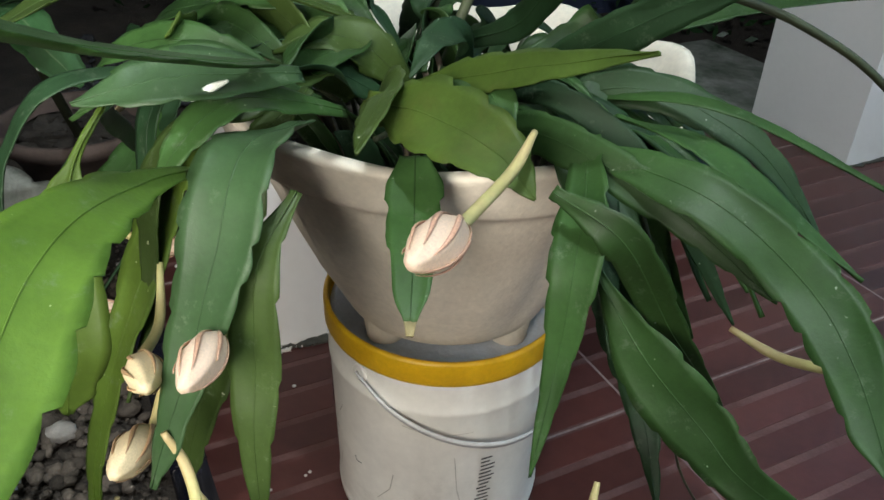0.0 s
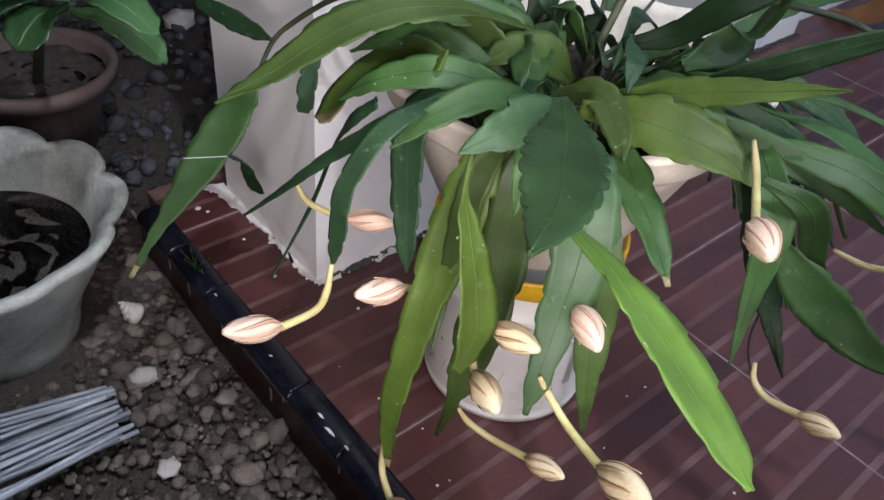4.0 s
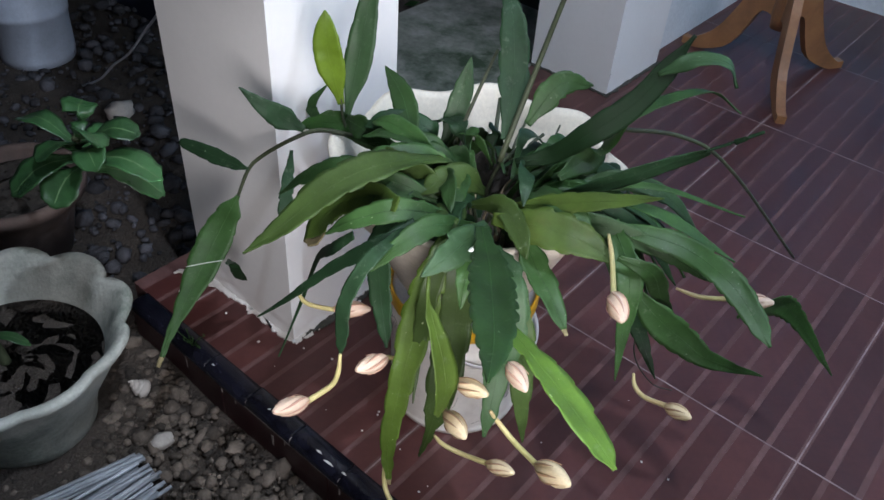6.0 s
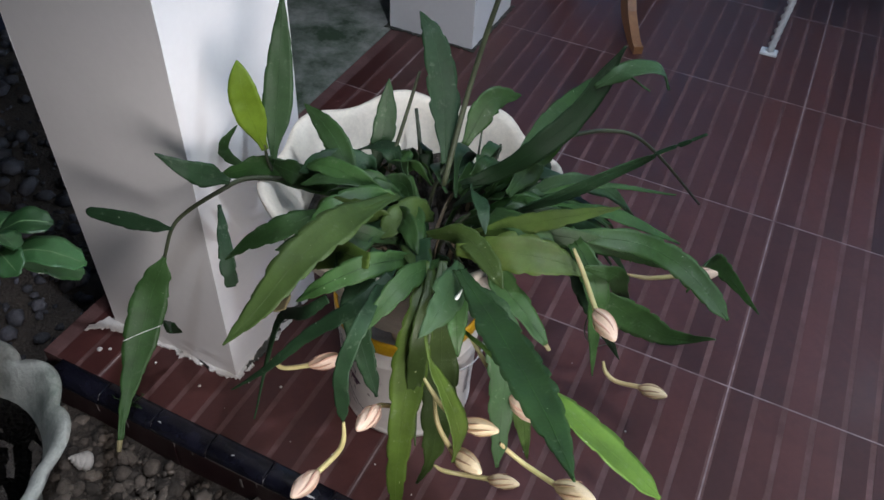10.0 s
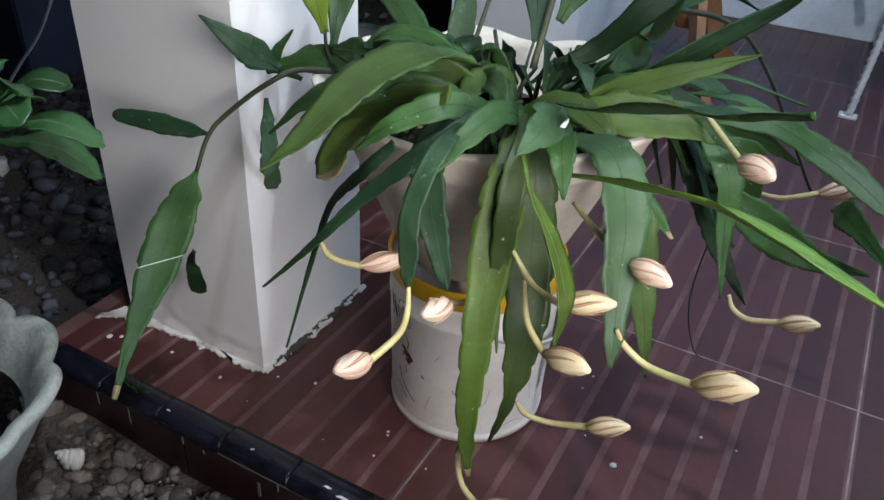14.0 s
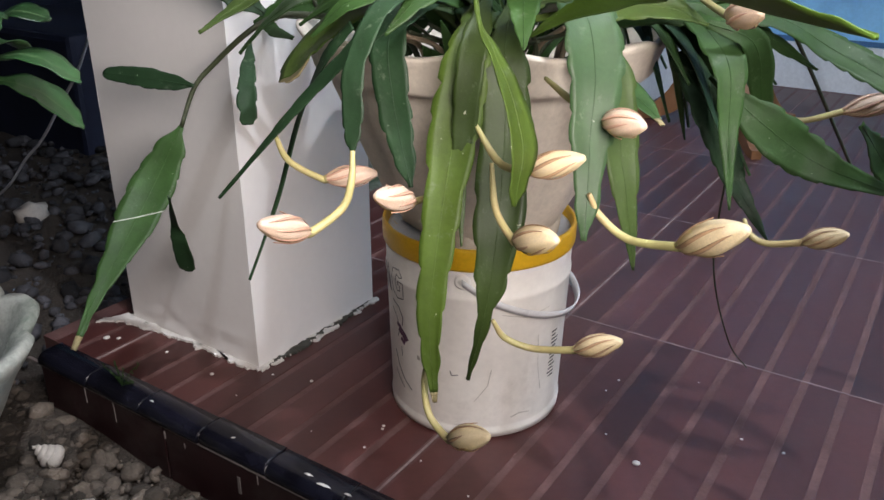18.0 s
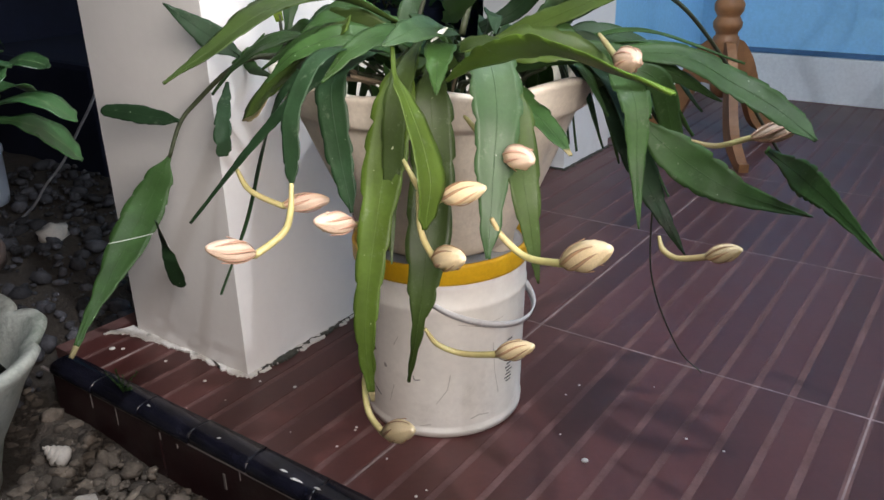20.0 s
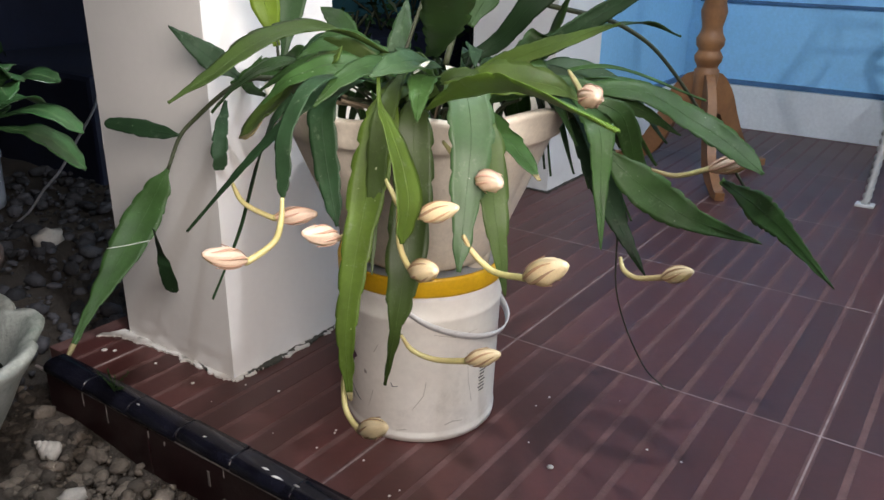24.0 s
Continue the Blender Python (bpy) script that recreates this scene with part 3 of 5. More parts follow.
def flute(a, z, r):
    k = min(1, max(0, (z - 0.02) / 0.05)) * (1 - 0.9 * min(1, max(0, (z - 0.195) / 0.035)))
    lip = min(1, max(0, (z - 0.225) / 0.03))
    c = abs(math.cos(6 * a + 0.9)) ** 0.7 - 0.6
    w = math.cos(8 * a + 1.8)
    return r * (1 + 0.045 * k * c + 0.035 * lip * w), (z + 0.006 * lip * w) * 0.976


part("pot", lathe_bm([(0.06, 0.016), (0.100, 0.018), (0.107, 0.024), (0.113, 0.036), (0.132, 0.075), (0.155, 0.130), (0.174, 0.178), (0.187, 0.208), (0.192, 0.220), (0.2045, 0.2235), (0.2085, 0.229), (0.2125, 0.242), (0.2200, 0.261), (0.2235, 0.266), (0.2225, 0.270), (0.214, 0.271), (0.204, 0.262), (0.194, 0.240), (0.182, 0.215), (0.170, 0.190), (0.158, 0.168), (0.14, 0.160)], 96, flute), CEMENT, planter)
for i in range(4):
    a = radians(20 + 90 * i)
    foot = part("foot", lathe_bm([(0.016, 0.0), (0.019, 0.002), (0.023, 0.035), (0.026, 0.05)], 14), CEMENT, planter)
    foot.location = (0.088 * math.cos(a), 0.088 * math.sin(a), 0.0)
soil_rows = []
for i in range(14):
    r = 0.161 * (1 - i / 13.5)
    soil_rows.append([(r * math.cos(k * math.tau / 40), r * math.sin(k * math.tau / 40), 0.192 + 0.020 * noise.noise((r * 30 * math.cos(k * math.tau / 40), r * 30 * math.sin(k * math.tau / 40), 1)) + 0.020 * i / 13)
                      for k in range(40)])
part("soil", grid_mesh(soil_rows, True, True, True), POTTING, planter, "dark crumbly potting soil")

# ---- the night-blooming cactus in the planter ----
plant = thing("orchid_cactus", (PX, PY, 0.495), "orchid cactus with long flat notched leaves and closed cream buds", "plant")
CENTRE = Vector((PX, PY, 0.40))
leaf_count = [0]
last_rings = []
OUT = (0.55, -0.75, 0.45)


def put_local(bm, origin):
    bmesh.ops.translate(bm, verts=bm.verts, vec=-Vector(origin))
    return bm


def leaf(pts, width, tone="mid", twist=0.0, notch=0.2, fold=0.10, base=0.30, tip=0.42, sharp=1.7, owner=None, curl=0.0, face=None, shape=None, dry=0.0):
    """A flat fleshy leaf along a curve: narrow foot, notched edges, raised midrib; shape gives (way along, width) pairs, dry a withered share of the tip."""
    leaf_count[0] += 1
    rnd = random.Random(leaf_count[0])
    length = sum((Vector(b) - Vector(a)).length for a, b in zip(pts, pts[1:]))
    n = max(22, min(110, int(length / 0.0036)))
    line = spline(pts, n)
    gap = 0.032 * rnd.uniform(0.8, 1.25) / max(length, 0.05)
    offs = (rnd.random(), rnd.random())
    rows, veins = [], []
    c = CENTRE if owner is None else owner[1]
    for i, p in enumerate(line):
        u = i / (n - 1)
        t = (line[min(i + 1, n - 1)] - line[max(i - 1, 0)]).normalized()
        rad = Vector((p.x - c.x, p.y - c.y, 0))
        rad = rad.normalized() if rad.length > 1e-4 else Vector((1, 0, 0))
        nm = Vector(face) if face else rad * 0.9 + Vector((0, 0, 0.75))
        nm = nm - t * nm.dot(t)
        if nm.length < 0.05:
            nm = t.orthogonal()
        nm.normalize()
        ang = radians(twist) + curl * u
        side = t.cross(nm)
        nm, side = nm * math.cos(ang) + side * math.sin(ang), side * math.cos(ang) - nm * math.sin(ang)
        prof = base + (1 - base) * (0.5 - 0.5 * math.cos(math.pi * min(1, u / 0.35)))
        prof *= 1 - max(0.0, (u - tip) / (1 - tip)) ** sharp
        if shape:
            k = max(0, min(len(shape) - 2, sum(1 for q in shape if q[0] <= u) - 1))
            (u0, w0), (u1, w1) = shape[k], shape[k + 1]
            g = (u - u0) / (u1 - u0)
            prof = w0 + (w1 - w0) * (0.5 - 0.5 * math.cos(math.pi * g))
        half = width / 2 * prof + 0.0009
        ring_top, ring_low = [], []
        for s in (-1, -0.72, -0.38, 0, 0.38, 0.72, 1):
            e = half
            if abs(s) == 1:
                way = u / gap + offs[0 if s < 0 else 1] + 0.35 * noise.noise((u * 5, s * 7, leaf_count[0] + 0.5))
                ph = way % 1.0
                deep = 0.55 + 1.1 * abs(noise.noise((math.floor(way) * 1.7, s * 3.1, leaf_count[0] * 0.37)))
                cut = (1 - ph / 0.55) ** 1.5 if ph < 0.55 else max(0.0, (ph - 0.94) / 0.06) * 0.8
                e = half * (1 + 0.05 * notch - notch * deep * cut) + width * 0.02 * noise.noise((u * 14, s * 3, leaf_count[0]))
            lift = fold * width * (abs(s) ** 1.5) * prof + (0.0012 if s == 0 else 0.0) + 0.05 * width * noise.noise((u * 6 + leaf_count[0], s * 1.2, 3))
            q = p + side * (s * e) + nm * lift
            th = 0.0010 if abs(s) < 1 else 0.0003
            ring_top.append(q + nm * th)
            ring_low.append(q - nm * th)
        rows.append(ring_top + list(reversed(ring_low)))
        m, r = ring_top[3], 0.0007 * (1 - 0.7 * u) + 0.00015
        veins.append([m - side * r - nm * 0.0004, m - side * r * 0.5 + nm * 0.0003, m + side * r * 0.5 + nm * 0.0003, m + side * r - nm * 0.0004])
    home = owner[0] if owner else plant
    last_rings[:] = rows
    cut_at = n - 1 if not dry else max(3, min(n - 3, int(n * (1 - dry))))
    ob = part("leaf", put_local(grid_mesh(rows[:cut_at + 1], True, True, True), home.location), LEAF[tone], home)
    if dry:
        part("dry_tip", put_local(grid_mesh(rows[cut_at:], True, True, True), home.location), DRY, ob, "withered tan leaf tip")
    if owner is None and width >= 0.026:
        part("midrib", put_local(grid_mesh(veins[:cut_at + 1], True, True, True), home.location), LEAF[tone], ob)
    return ob


def stem(pts, radius, owner=None, mat=None):
    home = owner[0] if owner else plant
    return part("stem", put_local(tube_bm(pts, lambda u: radius * (1.1 - 0.35 * u), 30, 8), home.location), mat or STEM, home)


# one bud: spiral body and seven strap sepals, axis along z, unit length
def bud_radius(u):
    return 0.255 * max(0.0, math.sin(math.pi * min(1, u * 0.93 + 0.03) ** 0.95)) ** 0.75 * (1 - 0.08 * u) + 0.010


rows = []
for i in range(26):
    u = i / 25
    rows.append([(bud_radius(u) * (1 + 0.05 * math.cos(6 * (a + 1.1 * u))) * math.cos(a), bud_radius(u) * (1 + 0.05 * math.cos(6 * (a + 1.1 * u))) * math.sin(a), u) for a in [k * math.tau / 36 for k in range(36)]])
body_mesh = mesh_of("petals", grid_mesh(rows, True, True, True), PETAL)
pink_mesh = mesh_of("petals", grid_mesh(rows, True, True, True), PINK_PETAL)
sepal_meshes = []
for s in range(8):
    shade, s = (SEPAL if s < 4 else PINK_SEPAL), s % 4
    rnd = random.Random(40 + s)
    top = (0.80, 0.92, 0.62, 0.86)[s]
    rows = []
    for i in range(16):
        u = -0.02 + (top + 0.02) * i / 15
        uu = max(0, u)
        w = 0.165 * math.sin(math.pi * min(1, 0.12 + 0.86 * i / 15)) ** 0.8 / max(0.25, bud_radius(uu) / 0.24) * 0.9
        r = bud_radius(uu) * 1.04 + 0.012 + (0.03 * max(0, (i - 12) / 3) if s == 2 else 0)
        mid = 1.1 * uu * -1
        rows.append([(r * k * math.cos(mid + w * o), r * k * math.sin(mid + w * o), u) for o, k in ((-1, 1.0), (-0.5, 1.035), (0, 1.045), (0.5, 1.035), (1, 1.0), (0.5, 0.97), (-0.5, 0.97))])
    sepal_meshes.append(mesh_of("sepal", grid_mesh(rows, True, True, True), shade))


def bud(stalk_pts, base, tip, width=1.0, stalk_radius=0.0036, pink=False):
    base, tip = Vector(base), Vector(tip)
    base, tip = base.lerp(tip, 0.08), base.lerp(tip, 0.88)
    axis = tip - base
    size = axis.length
    ob = part("flower_bud", pink_mesh if pink else body_mesh, None, plant)
    rnd = random.Random(int(base.x * 9999))
    ob.matrix_local = Matrix.Translation(base - plant.location) @ axis.to_track_quat("Z", "Y").to_matrix().to_4x4() @ Matrix.Rotation(rnd.uniform(0, 6), 4, "Z") @ Matrix.Diagonal((size * width * 0.76, size * width * 0.76, size, 1))
    for k in range(7):
        sp = part("sepal", sepal_meshes[(k + rnd.randrange(4)) % 4 + (4 if pink else 0)], None, ob)
        sp.matrix_local = Matrix.Rotation(k * math.tau / 7 + rnd.uniform(-0.12, 0.12), 4, "Z")
    line = list(stalk_pts) + [tuple(base - axis.normalized() * 0.004), tuple(base + axis * 0.03)]
    part("flower_stalk", put_local(tube_bm(line, lambda u: stalk_radius * (0.55 + 0.35 * min(1, u * 4) + 0.3 * u ** 3), 26, 10), plant.location), STALK, plant)


leaf(((0.120, 0.035, 0.581), (0.109, 0.028, 0.640), (0.104, 0.025, 0.676), (0.099, 0.028, 0.724)), 0.04, 'lime', face=OUT, tip=0.55, sharp=2.6, base=0.22, notch=0.03)
leaf(((0.048, 0.006, 0.523), (0.088, 0.022, 0.541), (0.121, 0.037, 0.546), (0.172, 0.052, 0.534), (0.235, 0.075, 0.512)), 0.036, 'mid', face=OUT, notch=0.14, shape=((0, 0.12), (0.18, 0.55), (0.40, 1.0), (0.75, 0.9), (1, 0.4)))
stem(((0.128, 0.038, 0.538), (0.121, 0.036, 0.562), (0.120, 0.035, 0.590)), 0.0026)
stem(((0.160, 0.048, 0.532), (0.100, 0.012, 0.536), (0.067, -0.017, 0.519), (0.016, -0.039, 0.474), (-0.004, -0.057, 0.445), (-0.013, -0.077, 0.398)), 0.0037)
leaf(((0.082, -0.008, 0.538), (0.064, -0.034, 0.562), (0.050, -0.056, 0.584), (0.020, -0.074, 0.610)), 0.037, 'dark', face=OUT, tip=0.35, sharp=1.4, base=0.25, notch=0.1)
leaf(((0.000, -0.060, 0.449), (-0.045, -0.073, 0.452), (-0.077, -0.082, 0.455), (-0.133, -0.095, 0.456)), 0.026, 'dark', face=OUT, base=0.15, notch=0.1, shape=((0, 0.12), (0.2, 0.75), (0.5, 1.0), (0.8, 0.85), (0.95, 0.6), (1, 0.2)))
leaf(((-0.013, -0.077, 0.398), (-0.024, -0.115, 0.337), (-0.010, -0.181, 0.280), (0.011, -0.251, 0.229), (0.032, -0.300, 0.192)), 0.056, 'mid', face=OUT, notch=0.14, shape=((0, 0.10), (0.12, 0.70), (0.28, 1.0), (0.45, 0.92), (0.58, 0.60), (0.72, 0.28), (0.86, 0.15), (1, 0.10)), dry=0.07)
k = int(len(last_rings) * 0.42)
part("dry_scar", put_local(tube_bm([tuple(last_rings[k - 4][0]), tuple(last_rings[k][3]), tuple(last_rings[k + 4][6])], 0.0008, 10, 5), plant.location), SCAR_SKIN, plant, "thin white crease scar across a leaf")
leaf(((0.051, -0.158, 0.340), (-0.015, -0.105, 0.271), (-0.028, -0.091, 0.236), (-0.049, -0.067, 0.181)), 0.024, 'dark', face=OUT, notch=0.06, shape=((0, 0.15), (0.3, 0.45), (0.55, 0.75), (0.85, 1.0), (0.95, 0.85), (1, 0.35)))
leaf(((0.073, -0.028, 0.504), (0.109, -0.070, 0.475), (0.121, -0.085, 0.455), (0.135, -0.100, 0.427)), 0.022, 'dark', face=OUT, notch=0.3, shape=((0, 0.2), (0.25, 0.8), (0.7, 1.0), (0.94, 0.9), (1, 0.55)))
leaf(((0.056, 0.066, 0.497), (0.012, 0.073, 0.504), (0.006, 0.077, 0.521), (0.025, 0.092, 0.553)), 0.018, 'mid', face=OUT)
leaf(((0.136, 0.031, 0.564), (0.174, 0.021, 0.571), (0.190, 0.032, 0.556), (0.203, 0.075, 0.499)), 0.034, 'mid', face=OUT)
leaf(((0.335, 0.033, 0.586), (0.326, -0.076, 0.627), (0.307, -0.157, 0.621), (0.290, -0.221, 0.588), (0.270, -0.270, 0.561)), 0.05, 'warm')
leaf(((0.273, -0.003, 0.576), (0.251, -0.060, 0.581), (0.221, -0.091, 0.570), (0.186, -0.107, 0.545), (0.155, -0.121, 0.512)), 0.034, 'mid')
leaf(((0.374, -0.110, 0.606), (0.313, -0.092, 0.577), (0.264, -0.096, 0.544), (0.249, -0.123, 0.517), (0.266, -0.157, 0.503)), 0.046, 'olive', notch=0.1, shape=((0, 0.4), (0.3, 0.9), (0.75, 1.0), (0.93, 0.85), (1, 0.4)), dry=0.09)
leaf(((0.400, -0.106, 0.589), (0.377, -0.152, 0.566), (0.325, -0.179, 0.514), (0.276, -0.212, 0.452), (0.225, -0.230, 0.394)), 0.022, 'dark', tip=0.2, sharp=1.2, base=0.6)
leaf(((0.337, -0.151, 0.560), (0.306, -0.158, 0.523), (0.245, -0.132, 0.453), (0.224, -0.149, 0.371), (0.231, -0.207, 0.297)), 0.018, 'dark', tip=0.2, sharp=1.2, base=0.6)
leaf(((0.385, -0.060, 0.572), (0.405, -0.180, 0.588), (0.402, -0.226, 0.545), (0.408, -0.240, 0.500), (0.412, -0.248, 0.474)), 0.018, 'dark', tip=0.6, sharp=2.5, base=0.6)
leaf(((0.360, -0.060, 0.572), (0.362, -0.125, 0.552), (0.375, -0.142, 0.500), (0.392, -0.153, 0.460), (0.413, -0.168, 0.424)), 0.036, 'dark', shape=((0, 0.6), (0.3, 1.0), (0.6, 0.85), (0.85, 0.55), (1, 0.08)))
leaf(((0.425, -0.060, 0.585), (0.446, -0.120, 0.556), (0.452, -0.153, 0.490), (0.462, -0.195, 0.400), (0.470, -0.222, 0.325), (0.481, -0.230, 0.252)), 0.045, 'front', shape=((0, 0.2), (0.16, 0.55), (0.28, 0.92), (0.40, 1.0), (0.56, 0.72), (0.74, 0.55), (0.88, 0.34), (0.95, 0.16), (1, 0.06)), dry=0.03)
leaf(((0.438, -0.075, 0.590), (0.454, -0.118, 0.572), (0.462, -0.148, 0.538), (0.463, -0.159, 0.480), (0.465, -0.166, 0.441), (0.482, -0.191, 0.390)), 0.024, 'warm', tip=0.4, sharp=1.4, base=0.2)
leaf(((0.440, -0.040, 0.575), (0.460, -0.086, 0.543), (0.475, -0.108, 0.465), (0.491, -0.147, 0.374), (0.490, -0.162, 0.309), (0.472, -0.159, 0.235)), 0.046, 'warm', shape=((0, 0.2), (0.14, 0.5), (0.28, 0.95), (0.52, 1.0), (0.66, 0.66), (0.80, 0.26), (0.92, 0.14), (1, 0.06)))
leaf(((0.472, -0.165, 0.600), (0.496, -0.190, 0.574), (0.524, -0.203, 0.540), (0.545, -0.212, 0.495), (0.547, -0.222, 0.450)), 0.040, 'front', face=(0.9, 0.1, 0.5), notch=0.12, shape=((0, 0.05), (0.22, 0.10), (0.36, 0.50), (0.52, 0.80), (0.74, 1.0), (0.92, 0.7), (1, 0.1)))
leaf(((0.485, -0.060, 0.572), (0.540, -0.108, 0.585), (0.566, -0.132, 0.545), (0.577, -0.155, 0.490), (0.592, -0.188, 0.420)), 0.047, 'pale', shape=((0, 0.4), (0.2, 0.9), (0.45, 1.0), (0.7, 0.75), (0.9, 0.4), (1, 0.08)))
leaf(((0.555, -0.085, 0.565), (0.578, -0.115, 0.537), (0.590, -0.124, 0.483), (0.601, -0.131, 0.445), (0.617, -0.137, 0.382)), 0.03, 'warm', tip=0.5, sharp=1.8, base=0.2)
leaf(((0.484, 0.018, 0.535), (0.514, 0.004, 0.516), (0.552, -0.014, 0.503), (0.596, -0.036, 0.480)), 0.037, 'mid', shape=((0, 0.6), (0.25, 1.0), (0.55, 0.9), (0.8, 0.6), (1, 0.08)), dry=0.05)
leaf(((0.500, -0.118, 0.560), (0.560, -0.160, 0.588), (0.614, -0.190, 0.605), (0.660, -0.210, 0.612), (0.710, -0.228, 0.606), (0.770, -0.250, 0.598)), 0.045, 'bright', face=(0.5, 0.2, 0.8), shape=((0, 0.08), (0.15, 0.26), (0.30, 0.62), (0.45, 0.80), (0.62, 0.95), (0.80, 1.0), (0.94, 0.7), (1, 0.1)), notch=0.2)
leaf(((0.477, -0.076, 0.609), (0.551, -0.162, 0.648), (0.612, -0.241, 0.692), (0.658, -0.302, 0.719), (0.696, -0.363, 0.752)), 0.045, 'mid', face=(0.0, 0.1, 1.0), tip=0.5, sharp=1.7, base=0.35)
leaf(((0.467, -0.053, 0.596), (0.479, -0.112, 0.607), (0.483, -0.147, 0.608), (0.477, -0.184, 0.600)), 0.04, 'pale')
leaf(((0.245, 0.131, 0.525), (0.243, 0.168, 0.590), (0.234, 0.197, 0.646)), 0.034, 'pale', face=OUT)
leaf(((0.385, 0.138, 0.620), (0.401, 0.181, 0.671), (0.431, 0.222, 0.667)), 0.036, 'mid', face=OUT)
# rising leaf seen from below, its shade painted in with the darkest tone
leaf(((0.400, 0.100, 0.580), (0.440, 0.121, 0.603), (0.487, 0.125, 0.655), (0.530, 0.160, 0.712), (0.562, 0.200, 0.795)), 0.034, 'deep', face=OUT, notch=0.08, shape=((0, 0.35), (0.3, 0.7), (0.6, 1.0), (0.85, 0.8), (1, 0.1)))
leaf(((0.540, 0.172, 0.745), (0.575, 0.190, 0.770), (0.608, 0.205, 0.772), (0.625, 0.212, 0.745)), 0.026, 'pale', notch=0.1, tip=0.5, sharp=1.6, base=0.2)
leaf(((0.277, 0.028, 0.576), (0.212, 0.071, 0.616), (0.151, 0.097, 0.633)), 0.034, 'mid', face=OUT, notch=0.1)
stem(((0.275, 0.120, 0.545), (0.286, 0.154, 0.629), (0.290, 0.184, 0.683)), 0.0030)
leaf(((0.478, 0.082, 0.573), (0.537, 0.104, 0.615), (0.581, 0.124, 0.648), (0.627, 0.146, 0.682), (0.689, 0.154, 0.737)), 0.026, 'dark', notch=0.08, tip=0.35, sharp=1.4, base=0.4, twist=35)
leaf(((0.545, 0.092, 0.560), (0.640, 0.125, 0.560), (0.697, 0.153, 0.530), (0.745, 0.145, 0.510), (0.795, 0.121, 0.487)), 0.036, 'mid', face=(0.1, -0.6, 0.8), shape=((0, 0.3), (0.25, 0.9), (0.6, 1.0), (0.88, 0.75), (1, 0.1)))
leaf(((0.600, 0.085, 0.505), (0.649, 0.093, 0.467), (0.694, 0.112, 0.433), (0.733, 0.122, 0.416), (0.795, 0.175, 0.387)), 0.046, 'mid', face=(0.3, -0.9, 0.35), tip=0.45, sharp=1.3, base=0.1)
leaf(((0.600, 0.050, 0.560), (0.639, 0.076, 0.540), (0.648, 0.118, 0.471), (0.665, 0.159, 0.410)), 0.026, 'mid', face=(0.45, -0.8, 0.35))
leaf(((0.733, 0.187, 0.453), (0.750, 0.341, 0.379), (0.787, 0.376, 0.337), (0.861, 0.377, 0.272)), 0.044, 'mid', face=(0.3, -0.9, 0.35), tip=0.3, sharp=1.3, base=0.2)
stem(((0.488, 0.154, 0.653), (0.555, 0.273, 0.618), (0.605, 0.384, 0.532), (0.703, 0.608, 0.279)), 0.0032)
leaf(((0.440, 0.150, 0.570), (0.460, 0.300, 0.600), (0.515, 0.430, 0.612), (0.575, 0.440, 0.595)), 0.02, 'mid')
leaf(((0.559, 0.102, 0.565), (0.600, 0.075, 0.544), (0.626, 0.053, 0.516), (0.635, 0.043, 0.461), (0.652, 0.021, 0.393)), 0.034, 'mid', face=(0.45, -0.8, 0.35), tip=0.35, sharp=1.4, base=0.5)
leaf(((0.545, 0.144, 0.514), (0.598, 0.119, 0.458), (0.628, 0.126, 0.393), (0.675, 0.116, 0.334)), 0.038, 'dark', face=(0.45, -0.8, 0.35), tip=0.3, sharp=1.5, base=0.5)
leaf(((0.487, 0.150, 0.560), (0.570, 0.200, 0.575), (0.670, 0.290, 0.530)), 0.01, 'mid')
leaf(((0.525, 0.150, 0.560), (0.610, 0.160, 0.565), (0.700, 0.200, 0.520)), 0.024, 'mid')
leaf(((0.466, 0.107, 0.585), (0.476, 0.157, 0.598), (0.490, 0.173, 0.620), (0.521, 0.167, 0.670)), 0.042, 'mid')
leaf(((0.440, 0.000, 0.560), (0.510, 0.015, 0.575), (0.565, 0.030, 0.572), (0.605, 0.035, 0.560)), 0.052, 'olive')
leaf(((0.131, 0.036, 0.566), (0.131, 0.070, 0.680), (0.130, 0.100, 0.796)), 0.04, 'pale', face=OUT, tip=0.4, sharp=1.7, base=0.2, notch=0.06)
stem(((0.374, 0.098, 0.571), (0.380, 0.150, 0.700), (0.400, 0.170, 0.820), (0.430, 0.190, 0.950)), 0.0040)
leaf(((0.371, 0.110, 0.600), (0.345, 0.150, 0.670), (0.315, 0.175, 0.740), (0.285, 0.190, 0.770)), 0.042, 'dark', face=OUT)
leaf(((0.450, 0.030, 0.570), (0.530, 0.055, 0.605), (0.622, 0.090, 0.642)), 0.026, 'olive')
leaf(((0.410, -0.030, 0.560), (0.375, -0.100, 0.592), (0.335, -0.145, 0.580), (0.300, -0.165, 0.548)), 0.03, 'mid')
leaf(((0.430, -0.030, 0.560), (0.425, -0.100, 0.596), (0.415, -0.150, 0.588), (0.400, -0.185, 0.560)), 0.028, 'mid')
leaf(((0.450, -0.020, 0.560), (0.480, -0.090, 0.590), (0.500, -0.130, 0.580), (0.515, -0.155, 0.555)), 0.03, 'mid')
leaf(((0.370, -0.020, 0.560), (0.315, -0.060, 0.585), (0.265, -0.085, 0.572), (0.225, -0.100, 0.545)), 0.03, 'mid')
stem(((0.600, 0.120, 0.530), (0.612, 0.160, 0.420), (0.600, 0.220, 0.250), (0.612, 0.330, 0.090), (0.628, 0.420, 0.004)), 0.0013)
